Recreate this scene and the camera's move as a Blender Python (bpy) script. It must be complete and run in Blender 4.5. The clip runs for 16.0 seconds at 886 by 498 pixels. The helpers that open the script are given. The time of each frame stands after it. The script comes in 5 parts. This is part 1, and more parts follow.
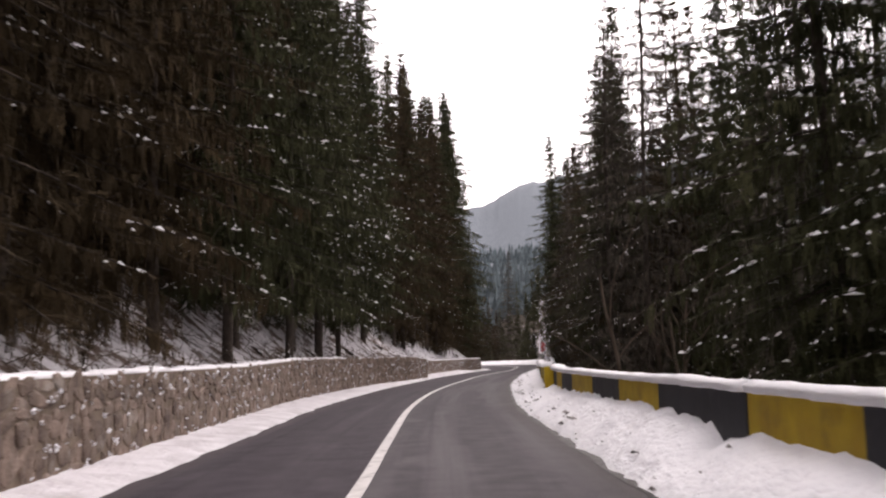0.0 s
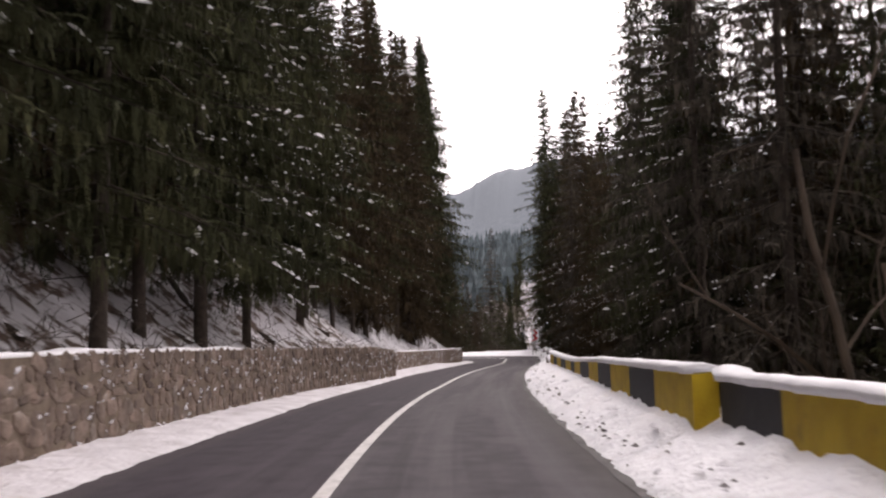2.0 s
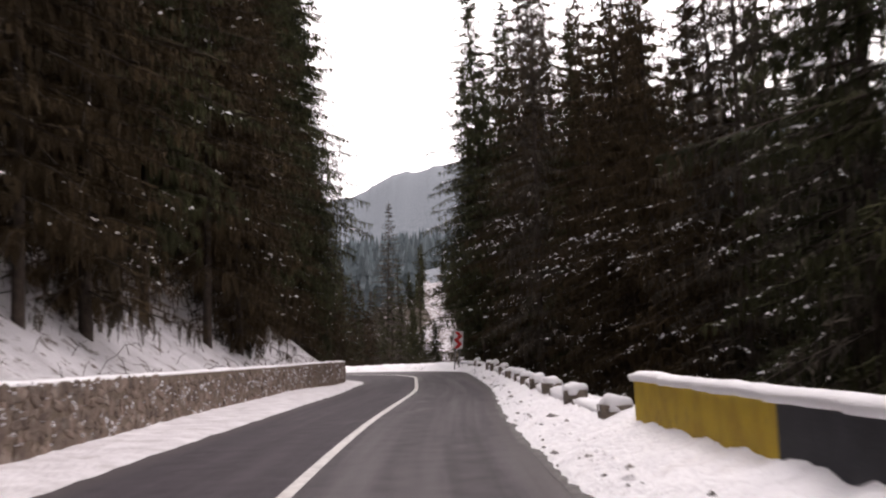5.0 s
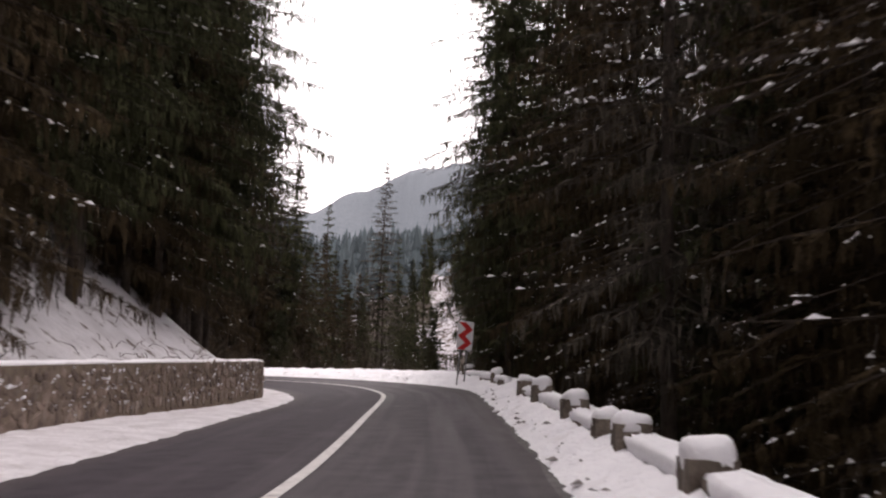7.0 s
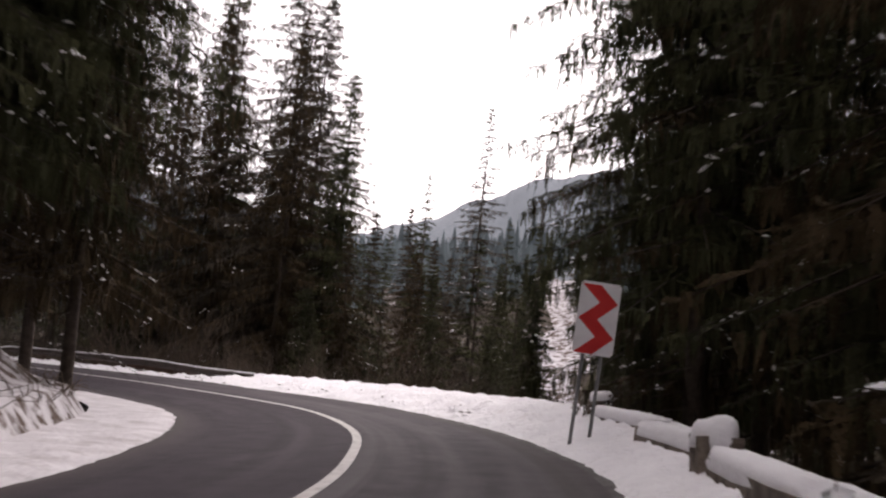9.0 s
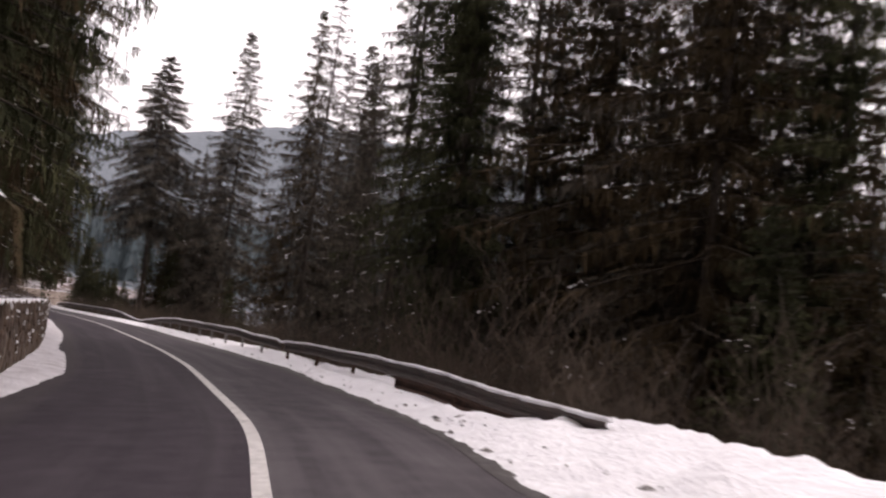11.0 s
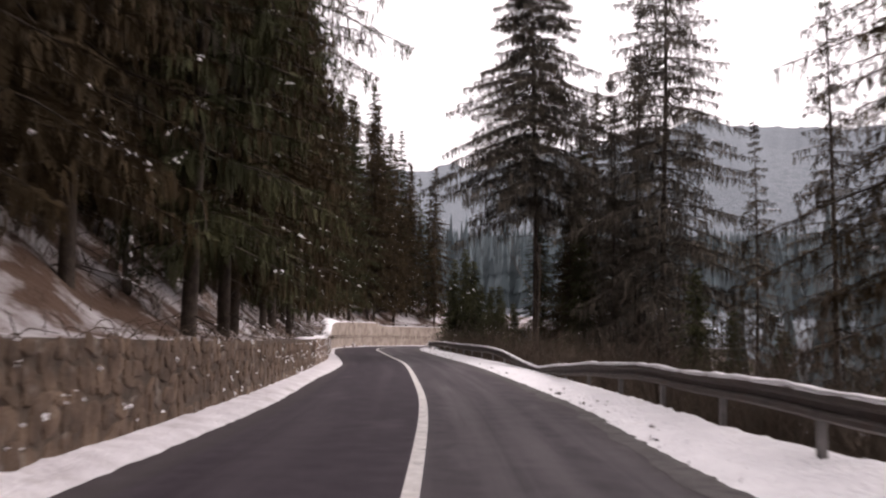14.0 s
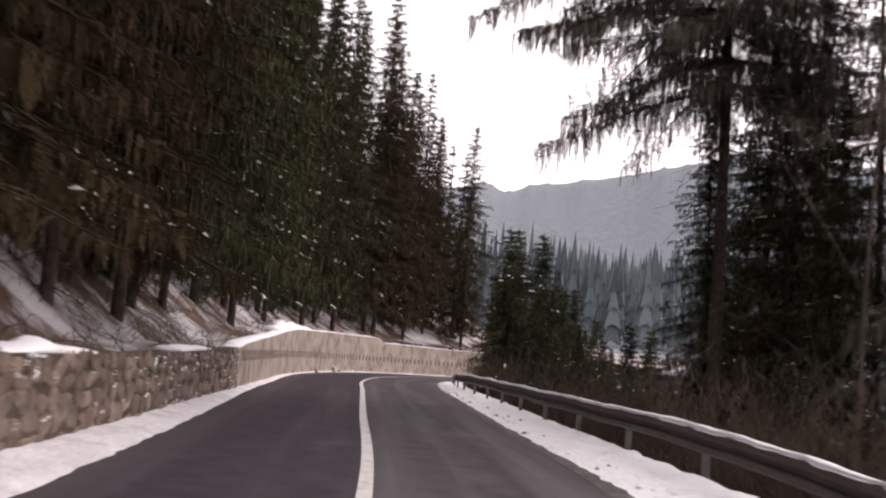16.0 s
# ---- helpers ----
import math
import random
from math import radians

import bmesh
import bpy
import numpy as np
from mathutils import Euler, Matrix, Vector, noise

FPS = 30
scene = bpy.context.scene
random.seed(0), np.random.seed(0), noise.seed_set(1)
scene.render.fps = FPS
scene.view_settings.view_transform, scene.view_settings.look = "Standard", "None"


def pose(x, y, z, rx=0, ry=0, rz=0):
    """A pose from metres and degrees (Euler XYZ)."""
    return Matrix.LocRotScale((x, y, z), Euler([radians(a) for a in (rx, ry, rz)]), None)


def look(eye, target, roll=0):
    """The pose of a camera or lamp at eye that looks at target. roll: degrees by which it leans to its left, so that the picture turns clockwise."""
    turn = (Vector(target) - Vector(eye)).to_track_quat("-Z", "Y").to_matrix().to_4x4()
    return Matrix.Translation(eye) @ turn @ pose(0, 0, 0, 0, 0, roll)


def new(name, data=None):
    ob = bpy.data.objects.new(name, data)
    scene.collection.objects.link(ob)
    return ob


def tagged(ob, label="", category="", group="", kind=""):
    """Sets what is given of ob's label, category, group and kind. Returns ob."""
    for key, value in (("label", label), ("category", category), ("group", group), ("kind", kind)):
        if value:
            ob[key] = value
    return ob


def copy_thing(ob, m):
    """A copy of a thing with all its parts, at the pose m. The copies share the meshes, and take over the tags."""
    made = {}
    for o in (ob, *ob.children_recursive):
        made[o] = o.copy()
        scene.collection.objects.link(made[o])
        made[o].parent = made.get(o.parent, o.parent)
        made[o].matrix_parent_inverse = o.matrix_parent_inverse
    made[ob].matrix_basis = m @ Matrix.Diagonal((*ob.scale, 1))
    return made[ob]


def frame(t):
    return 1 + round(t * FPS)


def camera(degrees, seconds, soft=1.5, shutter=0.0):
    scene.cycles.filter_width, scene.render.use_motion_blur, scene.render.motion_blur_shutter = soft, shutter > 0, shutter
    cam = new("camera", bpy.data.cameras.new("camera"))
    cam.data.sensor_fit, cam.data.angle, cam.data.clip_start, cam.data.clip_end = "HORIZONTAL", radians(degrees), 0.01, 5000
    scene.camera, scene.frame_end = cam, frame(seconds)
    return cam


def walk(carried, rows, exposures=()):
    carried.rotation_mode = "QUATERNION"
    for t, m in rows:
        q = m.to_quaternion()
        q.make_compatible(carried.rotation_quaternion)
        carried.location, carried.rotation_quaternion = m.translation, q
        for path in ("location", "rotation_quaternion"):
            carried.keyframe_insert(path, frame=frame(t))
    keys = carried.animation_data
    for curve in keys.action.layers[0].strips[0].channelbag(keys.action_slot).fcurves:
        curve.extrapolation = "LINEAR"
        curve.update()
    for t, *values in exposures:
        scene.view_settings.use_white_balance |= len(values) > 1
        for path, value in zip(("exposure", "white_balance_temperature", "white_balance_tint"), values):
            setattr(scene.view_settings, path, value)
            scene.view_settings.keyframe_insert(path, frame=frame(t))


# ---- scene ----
cam = camera(50.1, 16.0, soft=2.2, shutter=0.25)
ROWS = [
    (0.00, pose(0.517, 4.732, 1.320, 96.53, 1.47, 0.43)),
    (0.50, pose(0.519, 8.803, 1.320, 96.53, 1.36, 0.14)),
    (1.00, pose(0.446, 13.160, 1.320, 96.15, 1.78, -0.70)),
    (1.50, pose(0.454, 17.455, 1.320, 96.99, 2.23, -1.02)),
    (2.00, pose(0.395, 22.142, 1.320, 95.90, 1.45, -1.10)),
    (2.50, pose(0.493, 27.739, 1.320, 95.94, 0.61, -1.57)),
    (3.00, pose(0.677, 33.615, 1.320, 96.25, 0.79, -3.42)),
    (3.50, pose(0.963, 39.093, 1.320, 96.81, 1.72, -5.41)),
    (4.00, pose(1.188, 44.200, 1.320, 97.15, 2.10, -6.70)),
    (4.20, pose(1.229, 46.234, 1.320, 96.74, 2.40, -6.90)),
    (4.90, pose(2.260, 54.438, 1.320, 96.35, 2.10, -7.39)),
    (5.60, pose(3.831, 63.658, 1.320, 96.42, 1.94, -6.87)),
    (6.30, pose(5.194, 72.360, 1.320, 96.52, 0.77, -6.93)),
    (6.50, pose(5.456, 74.608, 1.320, 96.58, 0.13, -7.05)),
    (7.00, pose(6.200, 80.292, 1.320, 96.60, -1.16, -6.80)),
    (7.50, pose(6.788, 85.844, 1.320, 96.44, -2.01, -6.44)),
    (8.00, pose(7.305, 91.199, 1.320, 96.52, -2.01, -5.41)),
    (8.20, pose(7.524, 93.354, 1.320, 96.78, -2.53, -4.70)),
    (8.70, pose(8.505, 99.234, 1.320, 97.02, -3.50, -2.16)),
    (9.25, pose(9.899, 106.429, 1.320, 97.19, -5.32, 3.11)),
    (9.80, pose(10.447, 113.643, 1.320, 97.07, -6.87, 10.22)),
    (10.30, pose(9.191, 119.577, 1.320, 96.54, -7.15, 17.59)),
    (10.50, pose(8.336, 121.776, 1.320, 96.00, -7.55, 20.16)),
    (11.00, pose(5.817, 127.187, 1.320, 95.47, -6.38, 28.21)),
    (11.50, pose(2.424, 132.319, 1.320, 96.10, -5.03, 36.63)),
    (12.00, pose(-1.808, 137.109, 1.320, 95.82, -2.70, 43.29)),
    (12.50, pose(-6.374, 141.661, 1.320, 94.26, 0.37, 48.03)),
    (13.00, pose(-11.337, 145.939, 1.320, 92.85, 2.96, 50.39)),
    (13.50, pose(-16.720, 150.230, 1.320, 94.29, 1.15, 51.16)),
    (14.00, pose(-22.533, 154.838, 1.320, 95.14, -1.00, 51.89)),
    (14.50, pose(-28.509, 159.544, 1.320, 95.19, -2.20, 53.18)),
    (15.00, pose(-35.317, 164.475, 1.320, 95.55, -2.74, 53.43)),
    (15.50, pose(-42.033, 169.375, 1.320, 96.43, -3.52, 53.11)),
    (16.00, pose(-48.159, 173.889, 1.320, 96.62, -4.97, 53.02)),
]
walk(cam, ROWS, [(0.0, 0.3, 6750, 20), (8.0, 0.25, 6750, 20), (10.5, 0.12, 6800, 22), (16.0, 0.2, 6800, 22)])

# ---------------------------------------------------------------- light
world = bpy.data.worlds.new("overcast_sky")
scene.world = world
world.use_nodes = True
wn, wl = world.node_tree.nodes, world.node_tree.links
sky = wn.new("ShaderNodeTexSky")
sky.sky_type = "NISHITA"
sky.sun_disc = False
sky.sun_elevation, sky.sun_rotation = radians(38), radians(20)
sky.air_density, sky.dust_density, sky.ozone_density = 1.0, 6.0, 1.0
grey = wn.new("ShaderNodeHueSaturation")
grey.inputs["Saturation"].default_value = 0.12
cloud = wn.new("ShaderNodeMixRGB")
cloud.inputs["Fac"].default_value = 0.55
cloud.inputs["Color2"].default_value = (13.0, 12.7, 12.8, 1)
wl.new(sky.outputs["Color"], grey.inputs["Color"])
wl.new(grey.outputs["Color"], cloud.inputs["Color1"])
wl.new(cloud.outputs["Color"], wn["Background"].inputs["Color"])
wn["Background"].inputs["Strength"].default_value = 0.15

sun_data = bpy.data.lights.new("sun", "SUN")
sun_data.energy, sun_data.angle, sun_data.color = 0.8, radians(25), (1.0, 0.96, 0.92)
sun = new("sun", sun_data)
sun.matrix_world = look((60, 160, 160), (0, 0, 0))

# ---------------------------------------------------------------- materials
def material(name, low, high, scale=4.0, rough=0.85, bump=0.3, fine=40.0, island=0.0, obj_random=0.0,
             third=None, third_scale=0.6, third_at=(0.5, 0.6), bump_dist=0.02, spec=0.3):
    """Two-tone noise with fine bump; third: a second colour in patches of its own size."""
    m = bpy.data.materials.new(name)
    m.use_nodes = True
    n, l = m.node_tree.nodes, m.node_tree.links
    b = n["Principled BSDF"]
    b.inputs["Roughness"].default_value = rough
    b.inputs["Specular IOR Level"].default_value = spec
    geo = n.new("ShaderNodeNewGeometry")
    tex = n.new("ShaderNodeTexNoise")
    tex.inputs["Scale"].default_value, tex.inputs["Detail"].default_value = scale, 6.0
    l.new(geo.outputs["Position"], tex.inputs["Vector"])
    ramp = n.new("ShaderNodeValToRGB")
    ramp.color_ramp.elements[0].position, ramp.color_ramp.elements[1].position = 0.32, 0.68
    ramp.color_ramp.elements[0].color, ramp.color_ramp.elements[1].color = (*low, 1), (*high, 1)
    l.new(tex.outputs["Fac"], ramp.inputs["Fac"])
    col = ramp.outputs["Color"]
    if third:
        t2 = n.new("ShaderNodeTexNoise")
        t2.inputs["Scale"].default_value, t2.inputs["Detail"].default_value = third_scale, 5.0
        t2.inputs["Roughness"].default_value = 0.62
        l.new(geo.outputs["Position"], t2.inputs["Vector"])
        r2 = n.new("ShaderNodeMapRange")
        r2.inputs["From Min"].default_value, r2.inputs["From Max"].default_value = third_at
        l.new(t2.outputs["Fac"], r2.inputs["Value"])
        mix = n.new("ShaderNodeMixRGB")
        mix.inputs["Color2"].default_value = (*third, 1)
        l.new(r2.outputs["Result"], mix.inputs["Fac"])
        l.new(col, mix.inputs["Color1"])
        col = mix.outputs["Color"]
    if island or obj_random:
        if island:
            rnd = geo.outputs["Random Per Island"]
        else:
            rnd = n.new("ShaderNodeObjectInfo").outputs["Random"]
        k = island or obj_random
        mr = n.new("ShaderNodeMapRange")
        mr.inputs["To Min"].default_value, mr.inputs["To Max"].default_value = 1 - k, 1 + k
        l.new(rnd, mr.inputs["Value"])
        hs = n.new("ShaderNodeHueSaturation")
        l.new(mr.outputs["Result"], hs.inputs["Value"])
        l.new(col, hs.inputs["Color"])
        col = hs.outputs["Color"]
    l.new(col, b.inputs["Base Color"])
    if bump:
        ft = n.new("ShaderNodeTexNoise")
        ft.inputs["Scale"].default_value, ft.inputs["Detail"].default_value = fine, 4.0
        l.new(geo.outputs["Position"], ft.inputs["Vector"])
        bn = n.new("ShaderNodeBump")
        bn.inputs["Strength"].default_value, bn.inputs["Distance"].default_value = bump, bump_dist
        l.new(ft.outputs["Fac"], bn.inputs["Height"])
        l.new(bn.outputs["Normal"], b.inputs["Normal"])
    return m


def asphalt(name, low, high, wear, wear_at):
    """Asphalt with lengthwise wheel-worn streaks, from the road's own u (across) and v (along) in metres."""
    m = material(name, low, high, 2.2, 0.82, 0.5, 60.0, bump_dist=0.012, spec=0.18)
    n, l = m.node_tree.nodes, m.node_tree.links
    b = n["Principled BSDF"]
    base = b.inputs["Base Color"].links[0].from_socket
    uv = n.new("ShaderNodeUVMap")
    for size, col, at in (((1.6, 0.05, 1.0), wear, wear_at), ((0.9, 0.35, 1.0), tuple(q * 1.15 for q in wear), (0.60, 0.82)), ((3.5, 0.02, 1.0), tuple(q * 0.6 for q in low), (0.55, 0.85))):
        mp = n.new("ShaderNodeMapping")
        mp.inputs["Scale"].default_value = size
        l.new(uv.outputs["UV"], mp.inputs["Vector"])
        t = n.new("ShaderNodeTexNoise")
        t.inputs["Scale"].default_value, t.inputs["Detail"].default_value = 1.0, 4.0
        l.new(mp.outputs["Vector"], t.inputs["Vector"])
        r = n.new("ShaderNodeMapRange")
        r.inputs["From Min"].default_value, r.inputs["From Max"].default_value = at
        r.inputs["To Max"].default_value = 0.8
        l.new(t.outputs["Fac"], r.inputs["Value"])
        mix = n.new("ShaderNodeMixRGB")
        mix.inputs["Color2"].default_value = (*col, 1)
        l.new(r.outputs["Result"], mix.inputs["Fac"])
        l.new(base, mix.inputs["Color1"])
        base = mix.outputs["Color"]
    # sandy dirt towards the edges
    sep = n.new("ShaderNodeSeparateXYZ")
    l.new(uv.outputs["UV"], sep.inputs["Vector"])
    side = n.new("ShaderNodeMath")
    side.operation = "ABSOLUTE"
    l.new(sep.outputs["X"], side.inputs[0])
    add = n.new("ShaderNodeMath")
    l.new(side.outputs["Value"], add.inputs[0])
    l.new(t.outputs["Fac"], add.inputs[1])
    r = n.new("ShaderNodeMapRange")
    r.inputs["From Min"].default_value, r.inputs["From Max"].default_value, r.inputs["To Max"].default_value = 2.7, 3.4, 0.5
    l.new(add.outputs["Value"], r.inputs["Value"])
    mix = n.new("ShaderNodeMixRGB")
    mix.inputs["Color2"].default_value = (0.11, 0.098, 0.09, 1)
    l.new(r.outputs["Result"], mix.inputs["Fac"])
    l.new(base, mix.inputs["Color1"])
    l.new(mix.outputs["Color"], b.inputs["Base Color"])
    return m


M_ASPHALT = asphalt("damp_asphalt", (0.0305, 0.0228, 0.0305), (0.0480, 0.0380, 0.0465), (0.073, 0.061, 0.069), (0.50, 0.75))
M_ASPHALT_R = asphalt("worn_asphalt", (0.046, 0.0385, 0.0450), (0.073, 0.063, 0.070), (0.125, 0.112, 0.119), (0.46, 0.72))
M_LINE = material("road_paint", (0.50, 0.48, 0.46), (0.68, 0.66, 0.64), 7.0, 0.7, 0.2, 60.0,
                  third=(0.22, 0.21, 0.21), third_scale=4.0, third_at=(0.56, 0.74))
M_SNOW = material("snow", (0.84, 0.83, 0.855), (0.92, 0.91, 0.93), 1.6, 0.75, 0.9, 9.0,
                  third=(0.66, 0.63, 0.63), third_scale=1.3, third_at=(0.6, 0.82), bump_dist=0.05)
# Wall and tree shade is put into this greyed snow, besides dirt patches.
M_SNOW_SHADED = material("shaded_dirty_snow", (0.55, 0.525, 0.54), (0.74, 0.72, 0.74), 1.8, 0.8, 0.9, 10.0,
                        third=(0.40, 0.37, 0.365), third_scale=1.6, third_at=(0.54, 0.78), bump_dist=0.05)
M_SNOW_CLEAN = material("fresh_snow", (0.86, 0.85, 0.875), (0.93, 0.92, 0.94), 3.0, 0.75, 0.4, 16.0, bump_dist=0.04)
M_SLOPE = material("snowy_forest_floor", (0.42, 0.40, 0.415), (0.64, 0.62, 0.64), 0.9, 0.85, 0.6, 6.0,
                   third=(0.085, 0.055, 0.038), third_scale=1.6, third_at=(0.475, 0.575), bump_dist=0.12)
M_SLOPE_B = material("needle_covered_bank", (0.40, 0.375, 0.385), (0.62, 0.60, 0.62), 1.1, 0.85, 0.7, 6.0,
                     third=(0.088, 0.052, 0.035), third_scale=0.55, third_at=(0.40, 0.55), bump_dist=0.12)
M_SLOPE_C = material("snow_covered_bank", (0.50, 0.48, 0.495), (0.70, 0.68, 0.70), 0.9, 0.85, 0.6, 6.0,
                     third=(0.10, 0.066, 0.046), third_scale=1.9, third_at=(0.56, 0.66), bump_dist=0.12)
M_LITTER = material("dark_forest_litter", (0.030, 0.023, 0.017), (0.075, 0.058, 0.042), 1.3, 0.95, 0.7, 7.0,
                    third=(0.62, 0.60, 0.62), third_scale=0.8, third_at=(0.60, 0.68), bump_dist=0.1)
# Far hillsides: the blue-grey of distance haze is put into the base colour.
M_FAR = material("hazed_snowy_hillside", (0.145, 0.166, 0.185), (0.200, 0.222, 0.246), 0.22, 0.95, 0.6, 0.6,
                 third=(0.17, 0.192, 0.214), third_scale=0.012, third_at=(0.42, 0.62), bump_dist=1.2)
M_STONE = material("rubble_stone", (0.112, 0.080, 0.062), (0.270, 0.203, 0.163), 3.5, 0.85, 0.7, 22.0, obj_random=0.26,
                   third=(0.34, 0.29, 0.25), third_scale=2.4, third_at=(0.54, 0.70), bump_dist=0.03)
M_STONE_I = material("rubble_stone_rest", (0.112, 0.080, 0.062), (0.270, 0.203, 0.163), 3.5, 0.85, 0.7, 22.0, island=0.26,
                     third=(0.34, 0.29, 0.25), third_scale=2.4, third_at=(0.54, 0.70), bump_dist=0.03)
# Darker brown than rubble_stone; faces the last stone wall up to 247 m.
M_STONE_D = material("dark_rubble", (0.056, 0.036, 0.025), (0.140, 0.096, 0.066), 3.5, 0.85, 0.7, 22.0, obj_random=0.26,
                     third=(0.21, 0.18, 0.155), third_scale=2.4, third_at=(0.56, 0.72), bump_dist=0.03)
M_STONE_DI = material("dark_rubble_rest", (0.056, 0.036, 0.025), (0.140, 0.096, 0.066), 3.5, 0.85, 0.7, 22.0, island=0.26,
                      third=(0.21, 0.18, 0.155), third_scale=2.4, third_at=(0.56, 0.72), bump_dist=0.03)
M_MORTAR_D = material("dark_mortar", (0.050, 0.036, 0.027), (0.105, 0.078, 0.058), 5.0, 0.9, 0.6, 30.0)
M_MORTAR = material("mortar", (0.135, 0.099, 0.073), (0.23, 0.178, 0.134), 5.0, 0.9, 0.6, 30.0)
M_TAN = material("tan_wall", (0.30, 0.245, 0.205), (0.41, 0.345, 0.295), 1.2, 0.9, 0.5, 9.0,
                 third=(0.19, 0.145, 0.118), third_scale=1.3, third_at=(0.45, 0.68))
M_OLDSTONE = material("weathered_post_stone", (0.105, 0.084, 0.068), (0.235, 0.195, 0.160), 4.0, 0.9, 0.7, 22.0,
                       third=(0.055, 0.044, 0.034), third_scale=2.4, third_at=(0.5, 0.7), bump_dist=0.03)
M_YELLOW = material("yellow_paint", (0.42, 0.27, 0.012), (0.58, 0.40, 0.02), 2.5, 0.6, 0.35, 25.0,
                    third=(0.20, 0.14, 0.03), third_scale=3.0, third_at=(0.58, 0.85))
M_BLACK = material("black_paint", (0.018, 0.019, 0.024), (0.032, 0.033, 0.040), 2.5, 0.6, 0.35, 25.0,
                   third=(0.07, 0.07, 0.075), third_scale=3.0, third_at=(0.6, 0.85))
M_BARK = material("spruce_bark", (0.035, 0.026, 0.020), (0.075, 0.058, 0.046), 6.0, 0.9, 0.8, 18.0, bump_dist=0.03)
M_NEEDLE = material("spruce_needles", (0.033, 0.037, 0.020), (0.083, 0.084, 0.042), 0.5, 0.8, 0.0, island=0.5, spec=0.05)
M_NEEDLE_B = material("brownish_needles", (0.037, 0.027, 0.0155), (0.082, 0.059, 0.033), 0.5, 0.8, 0.0, island=0.5, spec=0.05)


# Lighter, greyer copy of the needle colours, with haze over these trees put in.
M_NEEDLE_G = material("haze_lightened_needles", (0.062, 0.053, 0.043), (0.120, 0.105, 0.084), 0.5, 0.8, 0.0, island=0.5, spec=0.05)


def ragged(m, scale, keep):
    """Breaks flat sprays up into ragged needles by fine gaps."""
    n, l = m.node_tree.nodes, m.node_tree.links
    geo = n.new("ShaderNodeNewGeometry")
    t = n.new("ShaderNodeTexNoise")
    t.inputs["Scale"].default_value, t.inputs["Detail"].default_value = scale, 1.0
    l.new(geo.outputs["Position"], t.inputs["Vector"])
    cut = n.new("ShaderNodeMath")
    cut.operation = "GREATER_THAN"
    cut.inputs[1].default_value = keep
    l.new(t.outputs["Fac"], cut.inputs[0])
    fine = n.new("ShaderNodeTexNoise")
    fine.inputs["Scale"].default_value, fine.inputs["Detail"].default_value = scale * 3.4, 0.0
    l.new(geo.outputs["Position"], fine.inputs["Vector"])
    cut2 = n.new("ShaderNodeMath")
    cut2.operation = "GREATER_THAN"
    cut2.inputs[1].default_value = 0.55
    l.new(fine.outputs["Fac"], cut2.inputs[0])
    both = n.new("ShaderNodeMath")
    both.operation = "MAXIMUM"
    l.new(cut.outputs["Value"], both.inputs[0])
    l.new(cut2.outputs["Value"], both.inputs[1])
    gap = n.new("ShaderNodeBsdfTransparent")
    mix = n.new("ShaderNodeMixShader")
    l.new(both.outputs["Value"], mix.inputs["Fac"])
    l.new(n["Principled BSDF"].outputs["BSDF"], mix.inputs[1])
    l.new(gap.outputs["BSDF"], mix.inputs[2])
    l.new(mix.outputs["Shader"], n["Material Output"].inputs["Surface"])


ragged(M_NEEDLE, 22.0, 0.60)
ragged(M_NEEDLE_B, 22.0, 0.60)
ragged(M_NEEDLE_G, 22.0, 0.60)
M_TWIG = material("bare_twigs", (0.065, 0.048, 0.036), (0.13, 0.10, 0.075), 2.0, 0.85, 0.0, island=0.3)
# Paler and bluer than near needles: the colour includes the haze of distance.
M_FARTREE = material("hazed_far_spruces", (0.085, 0.108, 0.116), (0.135, 0.16, 0.17), 0.05, 0.9, 0.0, island=0.4, spec=0.1)
M_RAIL = material("weathered_rail", (0.040, 0.028, 0.023), (0.085, 0.064, 0.055), 3.0, 0.65, 0.3, 20.0,
                  third=(0.06, 0.035, 0.025), third_scale=1.5, third_at=(0.5, 0.7), spec=0.5)
M_WHITE = material("white_sheeting", (0.66, 0.65, 0.66), (0.78, 0.77, 0.78), 3.0, 0.45, 0.1)
M_RED = material("red_sheeting", (0.50, 0.02, 0.02), (0.62, 0.035, 0.03), 3.0, 0.45, 0.1)
M_STEEL = material("grey_steel", (0.10, 0.10, 0.10), (0.2, 0.2, 0.2), 6.0, 0.5, 0.2, spec=0.5)
M_RUST = material("rusty_steel", (0.045, 0.024, 0.016), (0.10, 0.055, 0.038), 4.0, 0.8, 0.4, 30.0)
M_POST = material("galvanised_post", (0.13, 0.12, 0.115), (0.22, 0.205, 0.20), 5.0, 0.55, 0.2, 30.0, spec=0.5)
M_SLUSH = material("dirty_slush", (0.042, 0.036, 0.037), (0.105, 0.093, 0.092), 3.5, 0.7, 0.6, 24.0,
                   third=(0.055, 0.047, 0.045), third_scale=1.4, third_at=(0.48, 0.62), bump_dist=0.03)
M_CLOD = material("dirt_clods", (0.09, 0.08, 0.075), (0.30, 0.28, 0.27), 6.0, 0.9, 0.4, 40.0, island=0.5)

